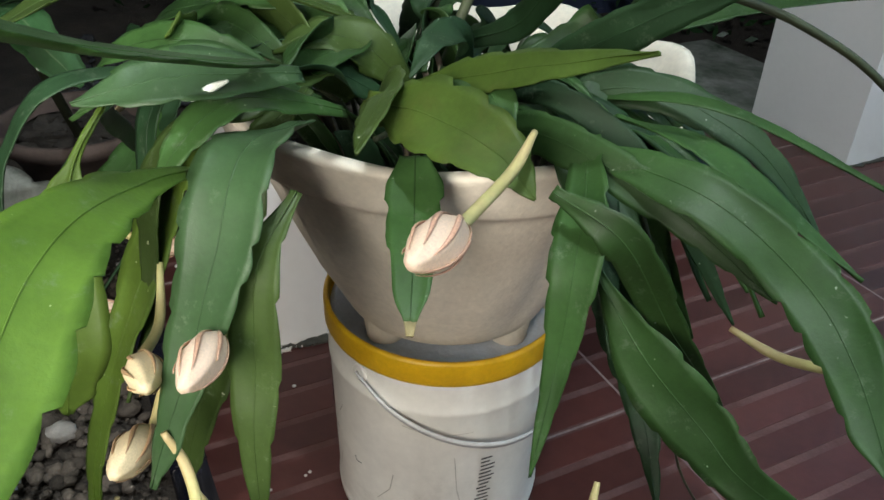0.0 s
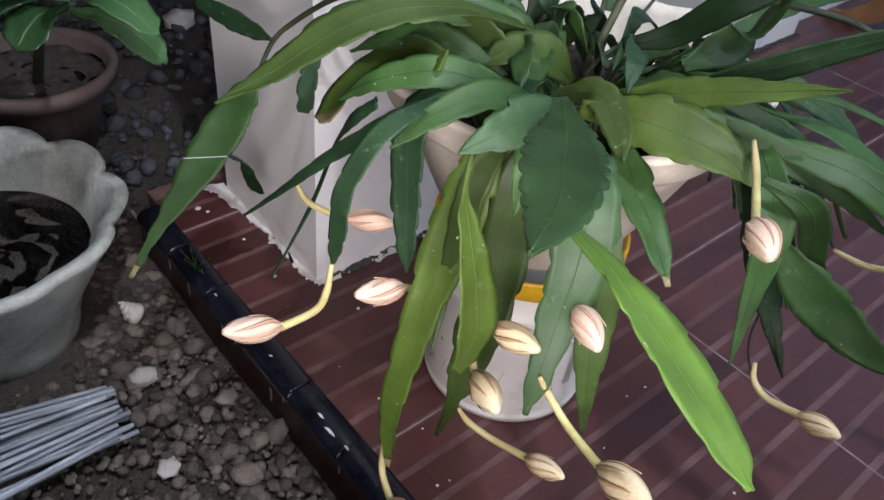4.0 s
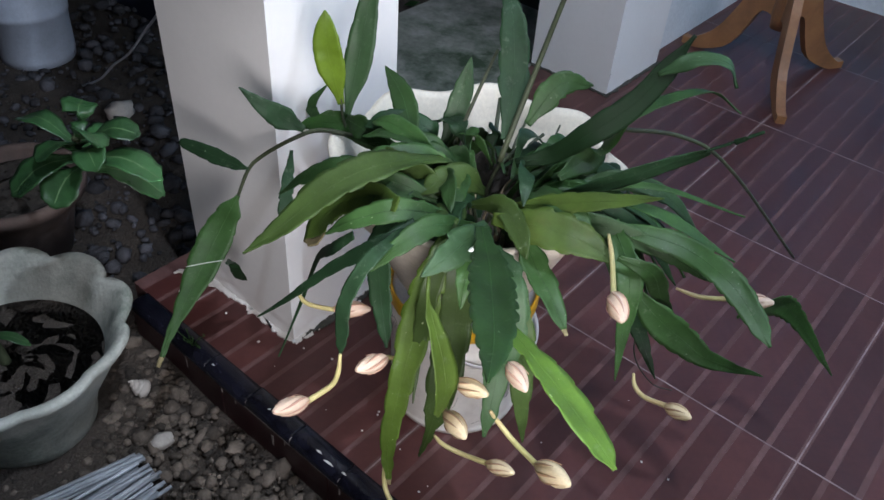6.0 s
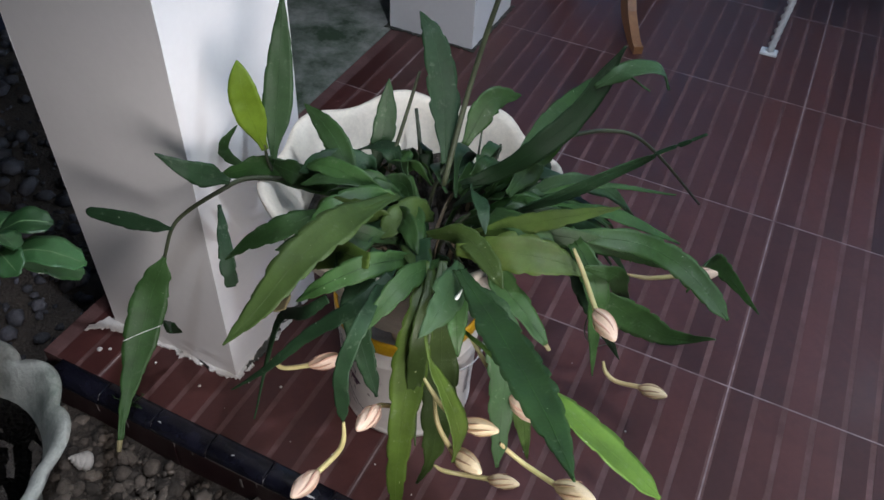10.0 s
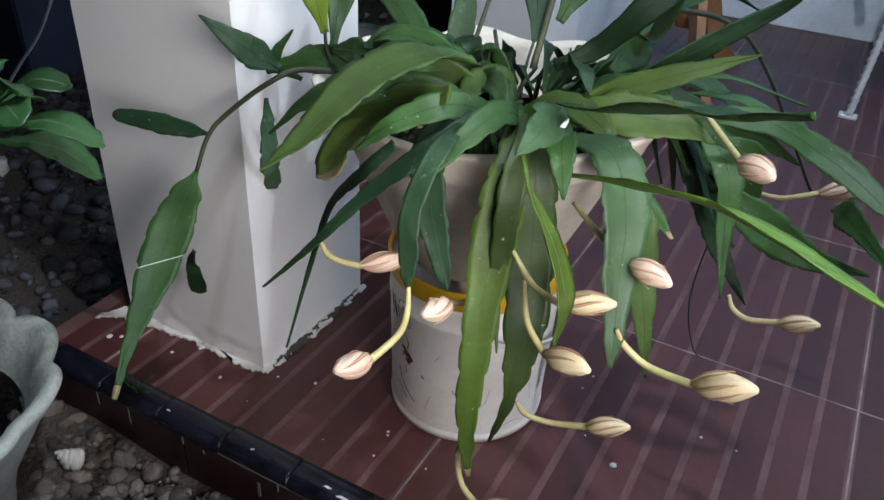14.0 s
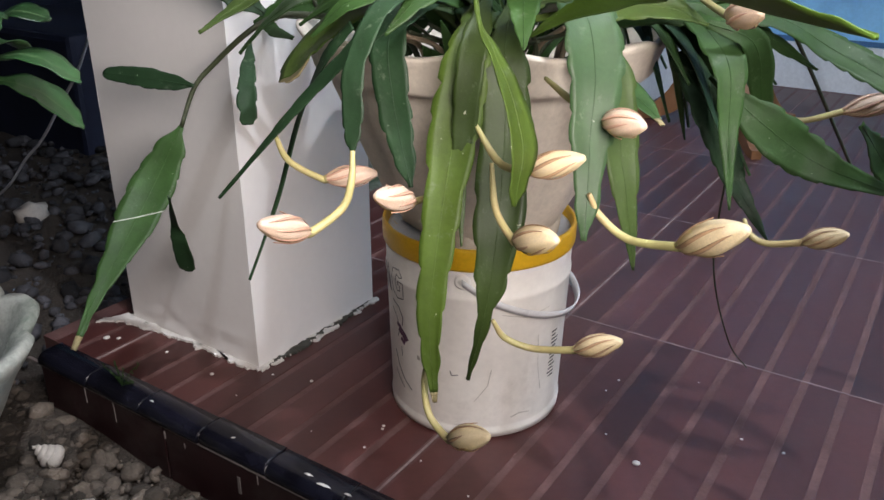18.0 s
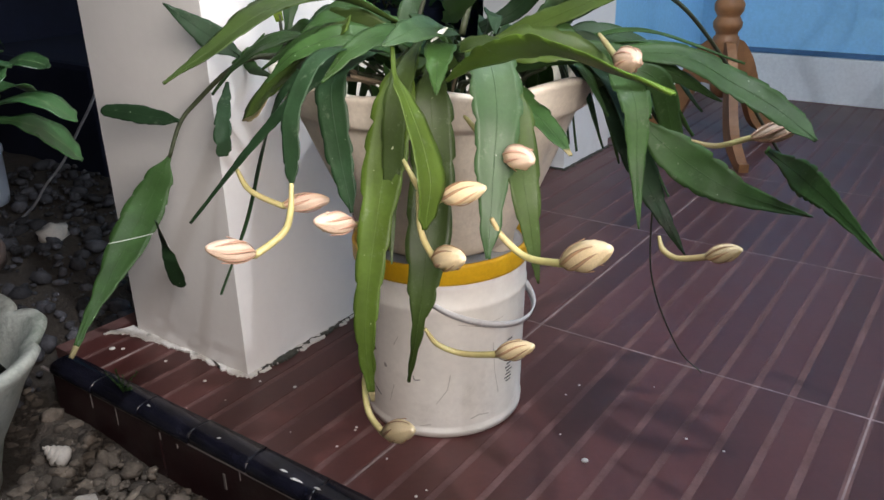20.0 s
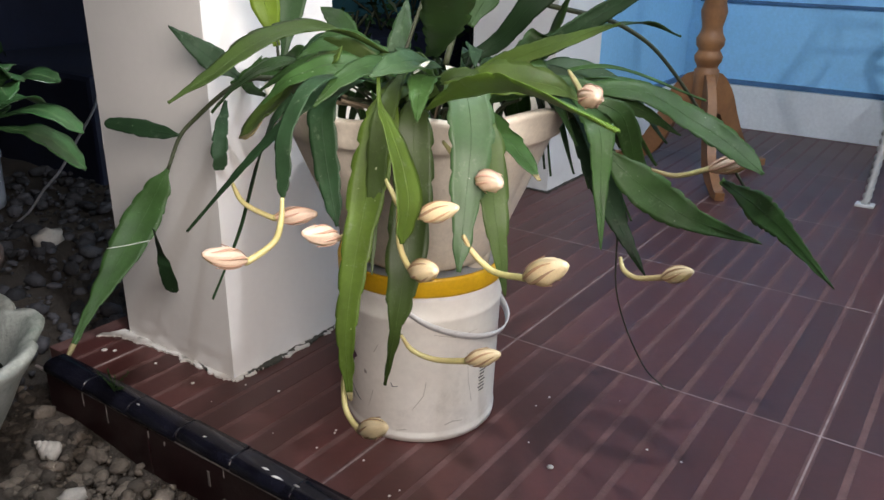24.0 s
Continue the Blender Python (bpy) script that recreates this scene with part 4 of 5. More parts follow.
for pts, w in ((((0.492, -0.102, 0.608), (0.491, -0.113, 0.604), (0.487, -0.123, 0.597)), 0.006),):
    part("dry_scar", put_local(tube_bm(pts, lambda u: 0.0026 * math.sin(math.pi * (0.1 + 0.8 * u)), 16, 6), plant.location), SCAR_SKIN, plant, "dry white scar on a leaf edge")

# buds
bud(((0.415, -0.251, 0.479), (0.418, -0.258, 0.455), (0.414, -0.266, 0.434)), (0.402, -0.289, 0.418), (0.400, -0.352, 0.446), pink=True)
bud(((0.279, -0.202, 0.461), (0.284, -0.190, 0.432)), (0.296, -0.160, 0.408), (0.345, -0.118, 0.412), 1.05, pink=True)
bud(((0.450, -0.175, 0.450), (0.440, -0.170, 0.425)), (0.420, -0.169, 0.412), (0.419, -0.237, 0.438), pink=True)
bud(((0.589, -0.177, 0.455), (0.597, -0.170, 0.436), (0.622, -0.170, 0.422)), (0.660, -0.182, 0.429), (0.722, -0.203, 0.466), 1.05)
bud(((0.499, -0.162, 0.310), (0.508, -0.153, 0.290), (0.532, -0.142, 0.281)), (0.566, -0.135, 0.287), (0.621, -0.138, 0.317))
bud(((0.462, -0.214, 0.285), (0.464, -0.222, 0.262), (0.476, -0.232, 0.238)), (0.499, -0.239, 0.226), (0.556, -0.253, 0.260), 1.05)
bud(((0.472, -0.154, 0.487), (0.500, -0.163, 0.462)), (0.530, -0.178, 0.463), (0.592, -0.181, 0.487))
bud(((0.486, -0.150, 0.455), (0.500, -0.165, 0.420)), (0.524, -0.179, 0.402), (0.586, -0.211, 0.427))
bud(((0.507, -0.096, 0.522), (0.545, -0.122, 0.512)), (0.578, -0.138, 0.504), (0.630, -0.170, 0.512), 1.12, pink=True)
bud(((0.583, 0.045, 0.590), (0.606, 0.018, 0.582)), (0.636, -0.026, 0.577), (0.678, -0.078, 0.588), 1.12, pink=True)
bud(((0.646, 0.170, 0.457), (0.676, 0.186, 0.450)), (0.708, 0.195, 0.461), (0.772, 0.212, 0.484), pink=True)
bud(((0.657, 0.072, 0.369), (0.666, 0.064, 0.357), (0.685, 0.059, 0.353)), (0.713, 0.058, 0.361), (0.761, 0.040, 0.388), 1.05)

# the lesser leaves that fill the crown: arching shoots all round, thickest over the tiles
rnd = random.Random(12)
for i in range(42):
    a = radians(rnd.uniform(12, 78)) if i % 3 else radians(rnd.uniform(75, 235))
    d = Vector((math.cos(a), math.sin(a), 0))
    o = d.cross(Vector((0, 0, 1)))
    s = Vector((PX + 0.05, PY - 0.02, 0.535)) + d * rnd.uniform(0.02, 0.08) + o * rnd.uniform(-0.05, 0.05)
    ln = rnd.uniform(0.10, 0.25) if i % 3 else rnd.uniform(0.07, 0.15)
    rise, droop, bend = rnd.uniform(0.01, 0.045), rnd.uniform(0.03, 0.15), rnd.uniform(-0.08, 0.08)
    leaf((tuple(s), tuple(s + d * ln * 0.35 + Vector((0, 0, rise))), tuple(s + d * ln * 0.72 + o * bend * 0.4 + Vector((0, 0, rise * 0.8 - droop * 0.3))), tuple(s + d * ln + o * bend + Vector((0, 0, rise * 0.3 - droop)))),
         rnd.uniform(0.014, 0.030), ("mid", "dark", "mid", "pale")[i % 4], twist=rnd.uniform(-40, 40), curl=rnd.uniform(-0.8, 0.8), tip=rnd.uniform(0.3, 0.7), sharp=rnd.uniform(1.3, 2.8))
for i in range(16):
    a = radians(-165 + 150 * (i + rnd.uniform(-0.3, 0.3)) / 15)
    d = Vector((math.cos(a), math.sin(a), 0))
    o = d.cross(Vector((0, 0, 1)))
    s = Vector((PX + 0.03, PY - 0.03, 0.53)) + d * rnd.uniform(0.0, 0.05) + o * rnd.uniform(-0.05, 0.05)
    ln, bend = rnd.uniform(0.10, 0.165), rnd.uniform(-0.04, 0.04)
    z = rnd.uniform(0.035, 0.065)
    leaf((tuple(s), tuple(s + d * ln * 0.4 + Vector((0, 0, z))), tuple(s + d * ln * 0.75 + o * bend * 0.5 + Vector((0, 0, z * 1.15))), tuple(s + d * ln + o * bend + Vector((0, 0, z * 0.9)))),
         rnd.uniform(0.024, 0.040), ("mid", "dark", "mid", "warm")[i % 4], twist=rnd.uniform(-30, 30), curl=rnd.uniform(-0.6, 0.6), tip=rnd.uniform(0.4, 0.75), sharp=rnd.uniform(1.6, 3.0))


def rooted(x, y, most=0.125):
    """The nearest place within the planter's soil."""
    d = Vector((x - CX, y - CY))
    return tuple(Vector((CX, CY)) + (d.normalized() * most if d.length > most else d))


for i in range(14):
    a, r = rnd.uniform(0, math.tau), rnd.uniform(0.01, 0.12)
    x, y = rooted(PX + 0.035 + r * math.cos(a), PY - 0.03 + r * math.sin(a))
    s = Vector((x, y, 0.455))
    b_ = a + rnd.uniform(-0.8, 0.8)
    ln = rnd.uniform(0.06, 0.12)
    e = s + Vector((math.cos(b_) * 0.6, math.sin(b_) * 0.6, 0.85)) * ln
    leaf((tuple(s), tuple(s.lerp(e, 0.5) + Vector((0, 0, 0.01))), tuple(e)), rnd.uniform(0.012, 0.026), ("dark", "mid")[i % 2], twist=rnd.uniform(-60, 60), face=OUT)
for i in range(34):
    a, r = rnd.uniform(0, math.tau), rnd.uniform(0.01, 0.14)
    x, y = rooted(PX + 0.03 + r * math.cos(a), PY - 0.02 + r * math.sin(a))
    b_ = a + rnd.uniform(-0.9, 0.9)
    d = rnd.uniform(0.04, 0.10)
    stem(((x, y, 0.448), (x + 0.3 * d * math.cos(b_), y + 0.3 * d * math.sin(b_), 0.515), (x + d * math.cos(b_), y + d * math.sin(b_), 0.53 + rnd.uniform(0, 0.02))), rnd.uniform(0.0018, 0.004), mat=TWIG if i % 3 == 0 else STEM)

# ---- wooden stand by the wall ----
stand = thing("wooden_stand", (0.19, 1.865, 0), "varnished turned wooden stand on three curved legs by the blue wall", "stand")
tp = [(0.030, 0.16), (0.036, 0.20), (0.038, 0.30), (0.040, 0.345), (0.033, 0.352), (0.034, 0.36), (0.043, 0.375), (0.045, 0.39), (0.036, 0.405), (0.034, 0.41), (0.044, 0.425), (0.046, 0.445), (0.036, 0.462), (0.032, 0.48),
      (0.036, 0.50), (0.042, 0.53), (0.034, 0.56), (0.040, 0.58), (0.034, 0.60)] + [(0.030, 0.62), (0.026, 1.0), (0.024, 1.4), (0.027, 1.5), (0.012, 1.53)]
part("post", lathe_bm(tp, 28), WOOD, stand)
for fx, fy in ((0.356, 1.600), (-0.10, 1.885), (0.344, 2.106)):
    d = Vector((fx - 0.19, fy - 1.865, 0))
    ln = d.length
    d.normalize()
    o = d.cross(Vector((0, 0, 1)))
    top_c = [(0.02, 0.335), (0.06, 0.33), (0.11, 0.27), (0.15, 0.18), (0.20, 0.09), (ln - 0.02, 0.030), (ln + 0.015, 0.025)]
    low_c = [(0.02, 0.19), (0.05, 0.20), (0.075, 0.19), (0.105, 0.12), (0.15, 0.045), (ln - 0.04, 0.0), (ln + 0.015, 0.0)]
    a = spline([(x, z, 0) for x, z in top_c], 20)
    b = spline([(x, z, 0) for x, z in low_c], 20)
    rows = [[d * p.x + o * s * 0.014 + Vector((0, 0, max(0, p.y))) for p, s in ((p1, 1), (p1, -1), (p2, -1), (p2, 1))] for p1, p2 in zip(a, b)]
    part("leg", grid_mesh(rows, True, True, True), WOOD, stand, smooth=False)

# ---- white iron chair with twisted legs ----
chair = thing("iron_chair", (1.05, 2.15, 0), "white iron garden chair with twisted legs and a lattice seat", "chair")
for fx, fy in ((0.733, 1.808), (0.80, 2.60), (1.38, 1.80), (1.36, 2.60)):
    x, y = fx - 1.05, fy - 2.15
    rows = []
    for i in range(70):
        z = 0.008 + 0.44 * i / 69
        a = i * 0.42
        rows.append([(x + 0.03 * i / 69 + r * math.cos(a + k * math.tau / 8), y + 0.02 * i / 69 + r * math.sin(a + k * math.tau / 8), z) for k, r in enumerate((0.0135, 0.0062) * 4)])
    leg = part("leg", grid_mesh(rows, True, True, True), IRON, chair)
    foot = part("foot_plate", box_bm((x - 0.026, y - 0.02, 0), (x + 0.026, y + 0.02, 0.008), 0.002), IRON, leg, smooth=False)
    foot.matrix_parent_inverse = Matrix.Identity(4)
for s in range(15):
    part("seat_slat", box_bm((-0.27, -0.33 + 0.053 * s, 0.440), (0.36, -0.305 + 0.053 * s, 0.448)), IRON, chair, smooth=False)
for s in range(13):
    part("cross_slat", box_bm((-0.27 + 0.051 * s, -0.33, 0.449), (-0.246 + 0.051 * s, 0.45, 0.455)), IRON, chair, smooth=False)
# backrest: two bent posts with rungs between them
for x0, lean in ((-0.45, 1), (0.30, -1)):
    part("back_post", tube_bm(((x0 + 0.13 * lean, 0.05, 0.45), (x0 + 0.09 * lean, 0.05, 0.55), (x0 + 0.03 * lean, 0.05, 0.66), (x0 + 0.10 * lean, 0.05, 0.78), (x0 + 0.17 * lean, 0.05, 1.01), (x0 + 0.19 * lean, 0.06, 1.16)), 0.014, 30, 10), IRON, chair)
for z, x0 in ((0.80, -0.34), (0.88, -0.315), (0.97, -0.29), (1.08, -0.27)):
    part("rung", tube_bm(((x0, 0.05, z), (-0.05, 0.05, z + 0.01), (-0.13 - x0 - 0.02, 0.05, z)), 0.010, 12, 8), IRON, chair)
part("arm", tube_bm(((-0.42, 0.05, 0.66), (-0.36, 0.05, 0.66), (-0.28, 0.05, 0.75), (-0.26, 0.05, 0.95)), 0.012, 20, 8), IRON, chair)

# ---- garden ----
def wavy(lobes, amp, lift, z0):
    def f(a, z, r):
        k = min(1, max(0, (z - z0) / 0.05))
        w = abs(math.cos(lobes / 2 * a)) ** 0.7 - 0.6
        return r * (1 + amp * k * w), z + lift * k * w
    return f


garden_pot = thing("garden_pot", (-0.275, -0.425, -0.105), "weathered mossy cement garden pot with a scalloped rim on soil", "pot")
part("pot", lathe_bm([(0.08, 0.0), (0.115, 0.002), (0.118, 0.03), (0.135, 0.09), (0.168, 0.15), (0.192, 0.20), (0.212, 0.232), (0.220, 0.246), (0.214, 0.254), (0.198, 0.248), (0.178, 0.215), (0.160, 0.17), (0.150, 0.15)], 108,
                     wavy(10, 0.10, 0.012, 0.17)), OLD_CEMENT, garden_pot)
rows = [[(0.165 * (1 - i / 9.4) * math.cos(k * math.tau / 32), 0.165 * (1 - i / 9.4) * math.sin(k * math.tau / 32), 0.172 + 0.004 * noise.noise((i * 0.9, k * 0.7, 5))) for k in range(32)] for i in range(9)]
part("soil", grid_mesh(rows, True, True, True), SOIL, garden_pot, "dark soil")
clay_pot = thing("clay_pot", (-0.76, -0.17, -0.105), "old brown clay pot with dry soil, on the ground behind", "pot")
part("pot", lathe_bm([(0.07, 0.0), (0.09, 0.002), (0.12, 0.12), (0.145, 0.17), (0.158, 0.172), (0.16, 0.20), (0.147, 0.203), (0.140, 0.19), (0.132, 0.15), (0.12, 0.15)], 48), CLAY, clay_pot)
rows = [[(0.136 * (1 - i / 7.4) * math.cos(k * math.tau / 24), 0.136 * (1 - i / 7.4) * math.sin(k * math.tau / 24), 0.168 + 0.014 * noise.noise((i * 0.9, k * 0.7, 8))) for k in range(24)] for i in range(7)]
part("soil", grid_mesh(rows, True, True, True), POTTING, clay_pot, "dark soil")

GLOSSY = material("broad_glossy_leaf", (0.032, 0.085, 0.028), 0.3, vary=0.3, scale=14, grain=200, bump=0.15, depth=0.001, random_tone=0.3, translucent=0.15)
LEAF["glossy"] = GLOSSY
RIB = material("pale_leaf_vein", (0.10, 0.17, 0.07), 0.5, vary=0.2, scale=30, grain=200, bump=0.1)


def rosette(name, root, head, count, size, label, seed, width=0.045):
    """A shrub shoot: leaning stem with a whorl of broad leaves at its head."""
    ob = thing(name, root, label, "plant")
    rnd = random.Random(seed)
    root, head = Vector(root), Vector(head)
    mid = root.lerp(head, 0.55) + Vector((0, 0, 0.03))
    stem((tuple(root), tuple(mid), tuple(head)), 0.009, (ob, head), STEM)
    for i in range(count):
        a = i * 2.4 + rnd.uniform(-0.3, 0.3)
        up = 0.75 - 1.1 * i / count
        d = Vector((math.cos(a), math.sin(a), up)).normalized()
        start = head - Vector((0, 0, 0.06 * i / count))
        ln = size * rnd.uniform(0.7, 1.2)
        d.rotate(Euler((rnd.uniform(-0.25, 0.25), rnd.uniform(-0.25, 0.25), 0)))
        blade = leaf((tuple(start), tuple(start + d * ln * 0.55), tuple(start + d * ln + Vector((0, 0, -0.3 * ln)))), width * rnd.uniform(0.85, 1.2), "glossy", notch=0.0, fold=0.10, curl=rnd.uniform(-0.5, 0.5), twist=rnd.uniform(-20, 20),
             shape=((0, 0.10), (0.18, 0.32), (0.45, 0.82), (0.68, 1.0), (0.88, 0.75), (1, 0.12)), owner=(ob, head))
        ribs = [[p + (r[3] - r[10]).normalized() * 0.0004 for p in (r[2].lerp(r[3], 0.9), r[3], r[3].lerp(r[4], 0.1))] for r in last_rings[:-2]]
        bm = grid_mesh(ribs, False)
        part("leaf_vein", put_local(bm, ob.location), RIB, blade)
    return ob


rosette("broad_leaf_plant", (-0.75, -0.17, 0.06), (-0.145, -0.252, 0.525), 13, 0.105, "young plant with broad glossy green leaves beside the porch", 3, 0.050)
rosette("broad_leaf_plant", (-0.28, -0.43, 0.065), (-0.31, -0.44, 0.15), 6, 0.07, "small seedling with glossy green leaves in the garden pot", 5, 0.025)

rnd = random.Random(21)


def pebble_bm(bm, at, size, seed):
    made = bmesh.ops.create_icosphere(bm, subdivisions=1, radius=1.0)
    sq = (rnd.uniform(0.7, 1.25), rnd.uniform(0.7, 1.25), rnd.uniform(0.45, 0.8))
    turn = rnd.uniform(0, 6)
    for v in made["verts"]:
        c = v.co * (1 + 0.25 * noise.noise(v.co * 1.7 + Vector((seed, 0, 0))))
        c = Vector((c.x * sq[0], c.y * sq[1], c.z * sq[2]))
        v.co = Vector((c.x * math.cos(turn) - c.y * math.sin(turn), c.x * math.sin(turn) + c.y * math.cos(turn), c.z)) * size + Vector(at)


for x, y, s, mat, label in ((-0.05, -0.292, 0.024, PALE_STONE, "pale stone on the soil"), (-1.14, 0.305, 0.045, PALE_STONE, "pale stone on the dark rubble"),
                            (0.125, -0.333, 0.022, PALE_STONE, "pale stone on the soil"), (-0.305, -0.19, 0.024, STONE, "rounded brown stone by the porch edge"), (-0.19, -0.19, 0.016, STONE, "small grey stone lying on the soil"),
                            (0.06, -0.205, 0.020, STONE, "small grey stone lying on the soil"), (0.02, -0.24, 0.017, STONE, "small grey stone lying on the soil"), (0.2, -0.25, 0.022, STONE, "small grey stone lying on the soil")):
    bm = bmesh.new()
    pebble_bm(bm, (0, 0, 0), s, x * 50)
    bmesh.ops.subdivide_edges(bm, edges=bm.edges[:], cuts=1, use_grid_fill=True, smooth=0.6)
    ob = part("stone", bm, mat)
    ob.location = (x, y, -0.098 + s * 0.4)
    tagged(ob, label, "stone", "stones on the soil")


def rubble(name, count, area, sizes, mat, label, fine=1):
    pos, faces = [], []
    bm = bmesh.new()
    bmesh.ops.create_icosphere(bm, subdivisions=fine, radius=1.0)
    bv = [v.co.copy() for v in bm.verts]
    bf = [[v.index for v in f.verts] for f in bm.faces]
    bm.free()
    for i in range(count):
        x, y = rnd.uniform(area[0], area[1]), rnd.uniform(area[2], area[3])
        if x > -0.36 and y > -0.175:
            continue
        if (x + 0.275) ** 2 + (y + 0.425) ** 2 < 0.02:
            continue
        s = sizes[0] + (sizes[1] - sizes[0]) * rnd.random() ** 2.5
        sq = Vector((rnd.uniform(0.7, 1.3), rnd.uniform(0.7, 1.3), rnd.uniform(0.5, 0.9))) * s
        turn = Euler((rnd.uniform(-0.5, 0.5), rnd.uniform(-0.5, 0.5), rnd.uniform(0, 6)))
        k = len(pos)
        for c in bv:
            q = c * (1 + 0.3 * noise.noise(c * 1.6 + Vector((i, 0, 0))) + 0.30 * noise.noise(c * 3.7 + Vector((0, i, 0))))
            q = Vector((q.x * sq.x, q.y * sq.y, q.z * sq.z))
            q.rotate(turn)
            pos.append((q.x + x, q.y + y, q.z - 0.100 + s * 0.25))
        faces += [[k + j for j in f] for f in bf]
    me = bpy.data.meshes.new(name)
    me.from_pydata(pos, [], faces)
    me.materials.append(mat)
    me.shade_smooth()
    ob = new(name, me)
    return tagged(ob, label, "gravel", kind="stuff")


rubble("gravel", 4200, (-0.7, 0.7, -0.75, -0.15), (0.002, 0.013), STONE, "loose grey-brown gravel and clods on the soil")
rubble("gravel", 520, (-0.42, 0.5, -0.34, -0.172), (0.004, 0.017), STONE, "crumbly grey-brown clods heaped against the porch step", 2)
rubble("gravel", 1500, (-1.9, -0.4, -0.2, 1.1), (0.005, 0.028), DARK_STONE, "dark stone rubble in the garden")

# pale spiral snail shell on the soil
shell = thing("snail_shell", (-0.176, -0.240, -0.096), "pale cream conical spiral shell lying on the soil", "shell")
rows = []
for i in range(61):
    u = i / 60
    a = u * math.tau * 4.2
    big, tube = 0.0150 * (1 - u) + 0.0005, 0.0125 * (1 - u) ** 0.8 + 0.0010
    mid = Vector((big * math.cos(a) * 0.55, big * math.sin(a) * 0.55, 0.010 + 0.036 * u))
    d = Vector((math.cos(a), math.sin(a), 0))
    rows.append([mid + d * tube * math.cos(b) + Vector((0, 0, tube * 0.85 * math.sin(b))) for b in [k * math.tau / 10 for k in range(10)]])
body = part("body", grid_mesh(rows, True, True, True), PALE_STONE, shell)
body.matrix_local = Vector((-0.50, -0.42, 0.62)).to_track_quat("Z", "Y").to_matrix().to_4x4()

# bundle of grey rods lying on the soil
bundle = thing("rod_bundle", (-0.06, -0.46, -0.09), "bundle of thin grey plastic rods lying on the soil", "rods")
for i in range(34):
    w, z = rnd.uniform(0, 1), rnd.uniform(0.004, 0.035)
    end = Vector((-0.055 + 0.125 * w, -0.353 + rnd.uniform(-0.02, 0.012), 0))
    start = Vector((-0.13 + 0.19 * w, -0.60 - 0.03 * w, 0)) + Vector((rnd.uniform(-0.02, 0.02), 0, 0))
    p = [start.lerp(end, k) - Vector((-0.06, -0.46, 0)) for k in (0, 0.5, 1)]
    part("rod", tube_bm([(q.x, q.y, z + 0.006 * k) for k, q in enumerate(p)], 0.0036, 10, 7), ROD, bundle)

# thin wire
wire = part("wire", tube_bm(((-0.796, 0.330, 0.400), (-0.864, 0.330, 0.313), (-0.947, 0.330, 0.234), (-1.061, 0.330, 0.126), (-1.164, 0.330, 0.052), (-1.270, 0.330, -0.036), (-1.411, 0.330, -0.118)), 0.0035, 40, 6), WIRE)
tagged(wire, "thin pale wire hanging down to the rubble", "wire")

# pale drum standing back in the garden
drum = thing("plastic_drum", (-1.66, 0.33, -0.105), "pale blue-grey plastic drum standing in the dark garden", "drum")
part("body", lathe_bm([(0.105, 0.0), (0.114, 0.004), (0.117, 0.03), (0.121, 0.16), (0.126, 0.165), (0.126, 0.18), (0.121, 0.185), (0.124, 0.44), (0.130, 0.447), (0.130, 0.472), (0.122, 0.480), (0.03, 0.484)], 40), DRUM, drum)
part("handle", tube_bm(((0.128, 0, 0.43), (0.145, 0.03, 0.37), (0.138, 0.06, 0.35), (0.09, 0.098, 0.39)), 0.003, 16, 6), DRUM, drum)

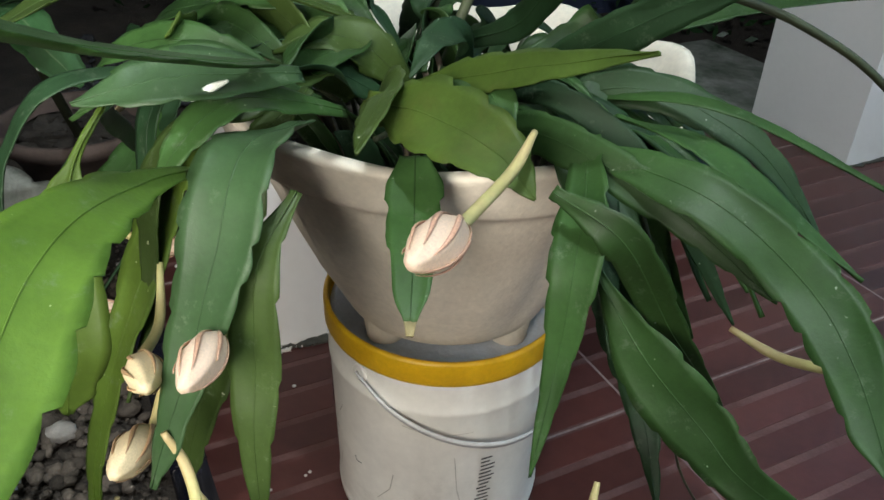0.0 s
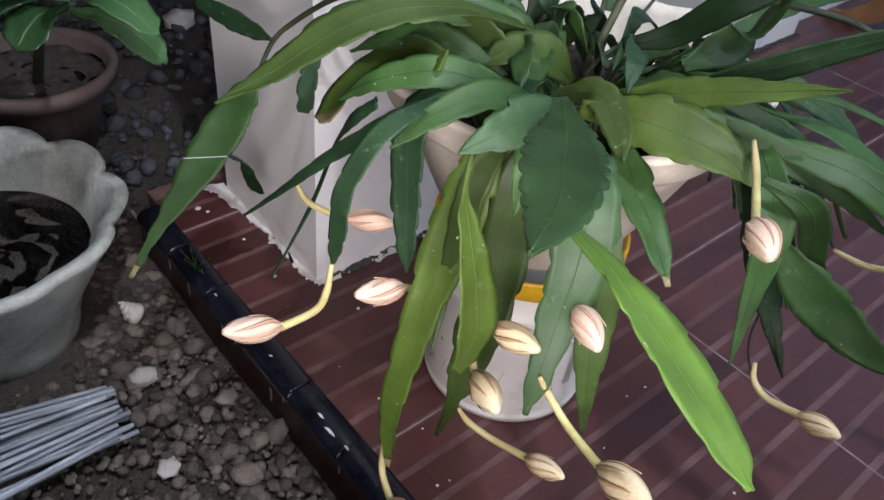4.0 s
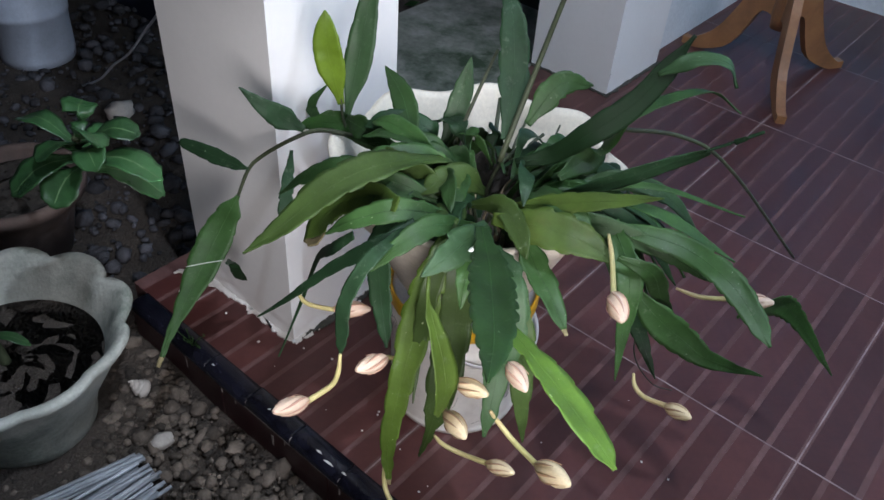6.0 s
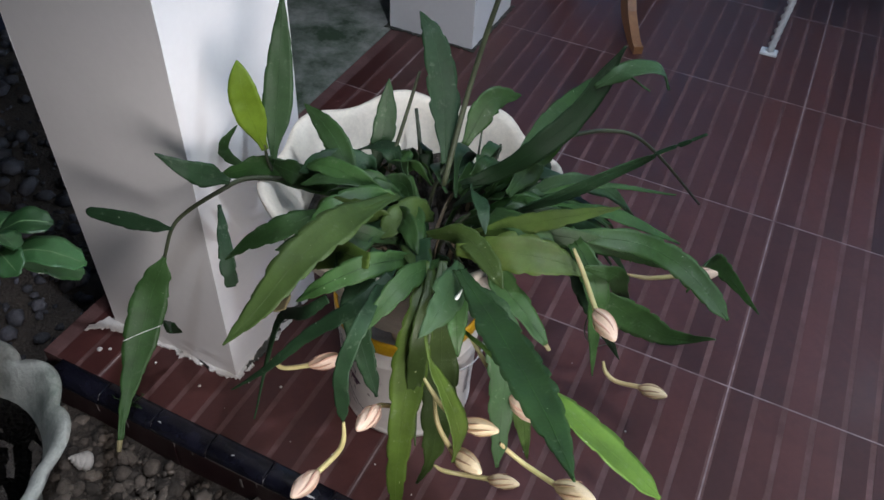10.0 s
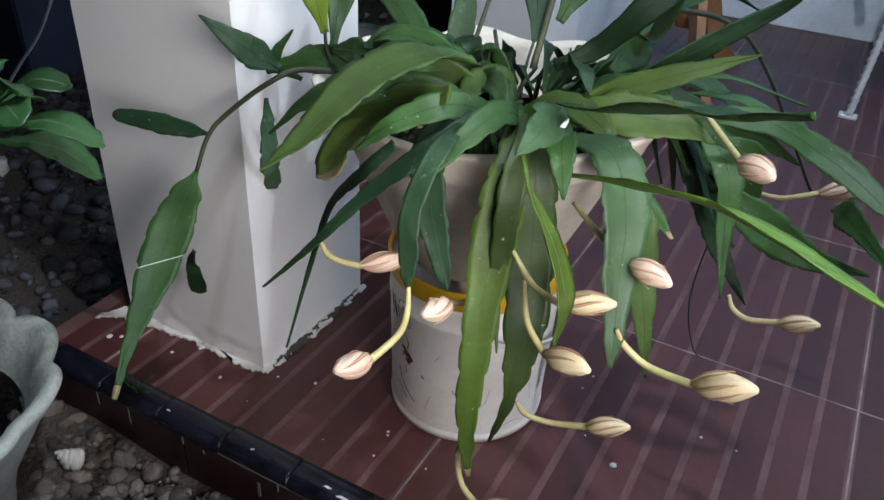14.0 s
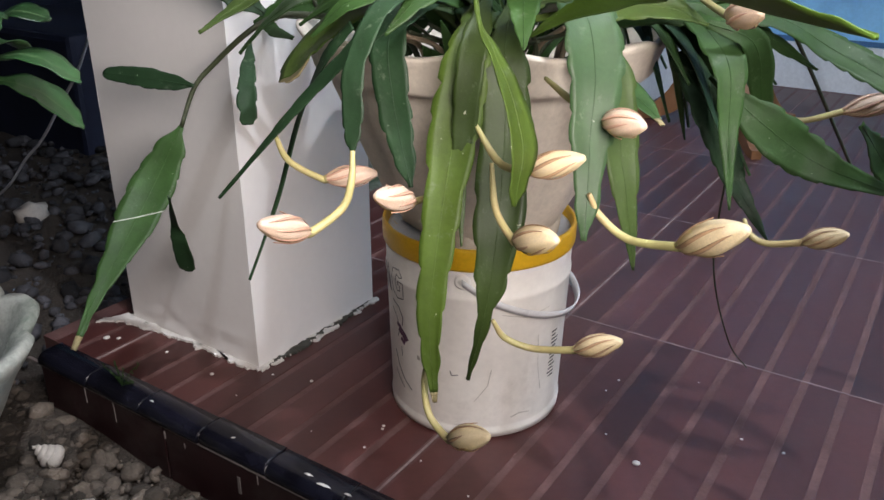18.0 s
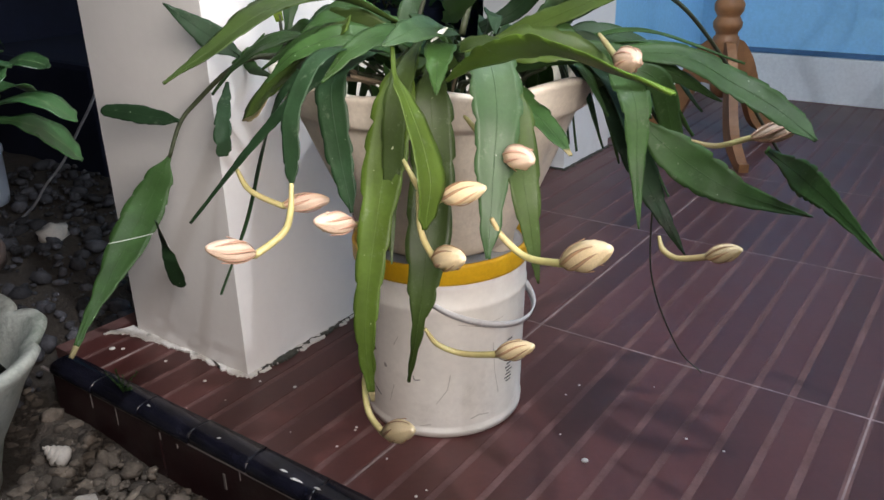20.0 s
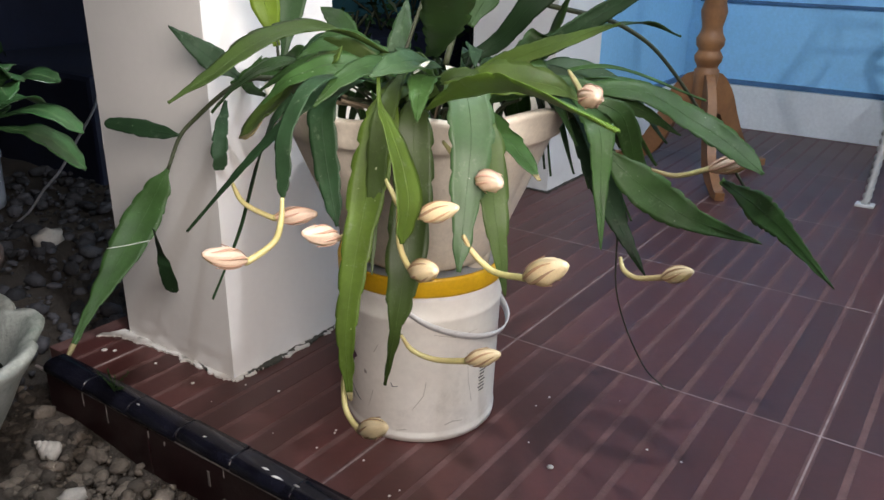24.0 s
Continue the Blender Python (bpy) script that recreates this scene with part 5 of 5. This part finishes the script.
# small weed rooted in a joint of the porch edge
weed = thing("weed", (-0.132, -0.148, 0.001), "small wispy green weed in a joint of the porch edge", "weed")
for i in range(9):
    d = Vector((rnd.uniform(-0.03, 0.03), rnd.uniform(-0.02, 0.015), rnd.uniform(0.012, 0.04)))
    sprig = part("sprig", tube_bm(((0, 0, 0), tuple(d * 0.5 + Vector((0, 0, 0.006))), tuple(d)), 0.0007, 8, 5), LEAF["mid"], weed)
    for k in range(4):
        q = d * (0.4 + 0.2 * k)
        bm = bmesh.new()
        v = [bm.verts.new(q + Vector(c)) for c in ((0, 0, 0), (0.003, 0.001, 0.002), (0.006 * (-1) ** k, 0.002, 0.004), (0.002, -0.002, 0.003))]
        bm.faces.new(v)
        part("leaflet", bm, LEAF["mid"], sprig, smooth=False)

# dark shrubs behind the columns
def shrub(at, size, count, seed):
    r = random.Random(seed)
    ob = thing("shrub", at, "dark green garden shrub with small leaves", "shrub", "shrubs behind the porch")
    for k in range(4):
        stem(((at[0], at[1], at[2]), (at[0] + r.uniform(-0.1, 0.1), at[1] + r.uniform(-0.1, 0.1), at[2] + size * 0.5), (at[0] + r.uniform(-0.3, 0.3) * size, at[1] + r.uniform(-0.3, 0.3) * size, at[2] + size)), 0.008, (ob, Vector(at)))
    bm = bmesh.new()
    for i in range(count):
        c = Vector((r.gauss(0, 0.33), r.gauss(0, 0.33), abs(r.gauss(0.5, 0.3)))) * size
        d = Vector((r.uniform(-1, 1), r.uniform(-1, 1), r.uniform(-0.4, 0.9))).normalized()
        s = d.orthogonal().normalized()
        s.rotate(Matrix.Rotation(r.uniform(0, 6), 3, d))
        l = r.uniform(0.035, 0.075)
        q = [bm.verts.new(c + v) for v in (Vector((0, 0, 0)), d * l * 0.5 + s * l * 0.22, d * l, d * l * 0.5 - s * l * 0.22)]
        bm.faces.new(q)
    part("foliage", bm, GLOSSY, ob, smooth=False)


shrub((-1.25, 1.75, -0.1), 0.55, 240, 1)
shrub((-1.8, 2.6, -0.1), 0.6, 200, 2)
shrub((-0.95, 2.3, -0.1), 0.5, 260, 3)
shrub((-2.2, 3.6, -0.1), 0.7, 500, 4)
shrub((-2.5, 0.3, -0.1), 0.6, 500, 6)

# ceiling lamp that lights the porch, above the view
porch_lamp = thing("porch_lamp", (2.0, 0.46, 2.6), "white ceiling lamp holder over the porch", "lamp")
part("holder", lathe_bm([(0.06, 0.0), (0.06, -0.02), (0.03, -0.05), (0.02, -0.22), (0.005, -0.22)], 24), CEILING, porch_lamp)
eave_lamp = thing("eave_lamp", (1.004, -0.314, 2.6), "small white lamp holder under the porch eave", "lamp")
part("holder", lathe_bm([(0.045, 0.0), (0.045, -0.018), (0.028, -0.04), (0.020, -0.10), (0.005, -0.10)], 24), CEILING, eave_lamp)
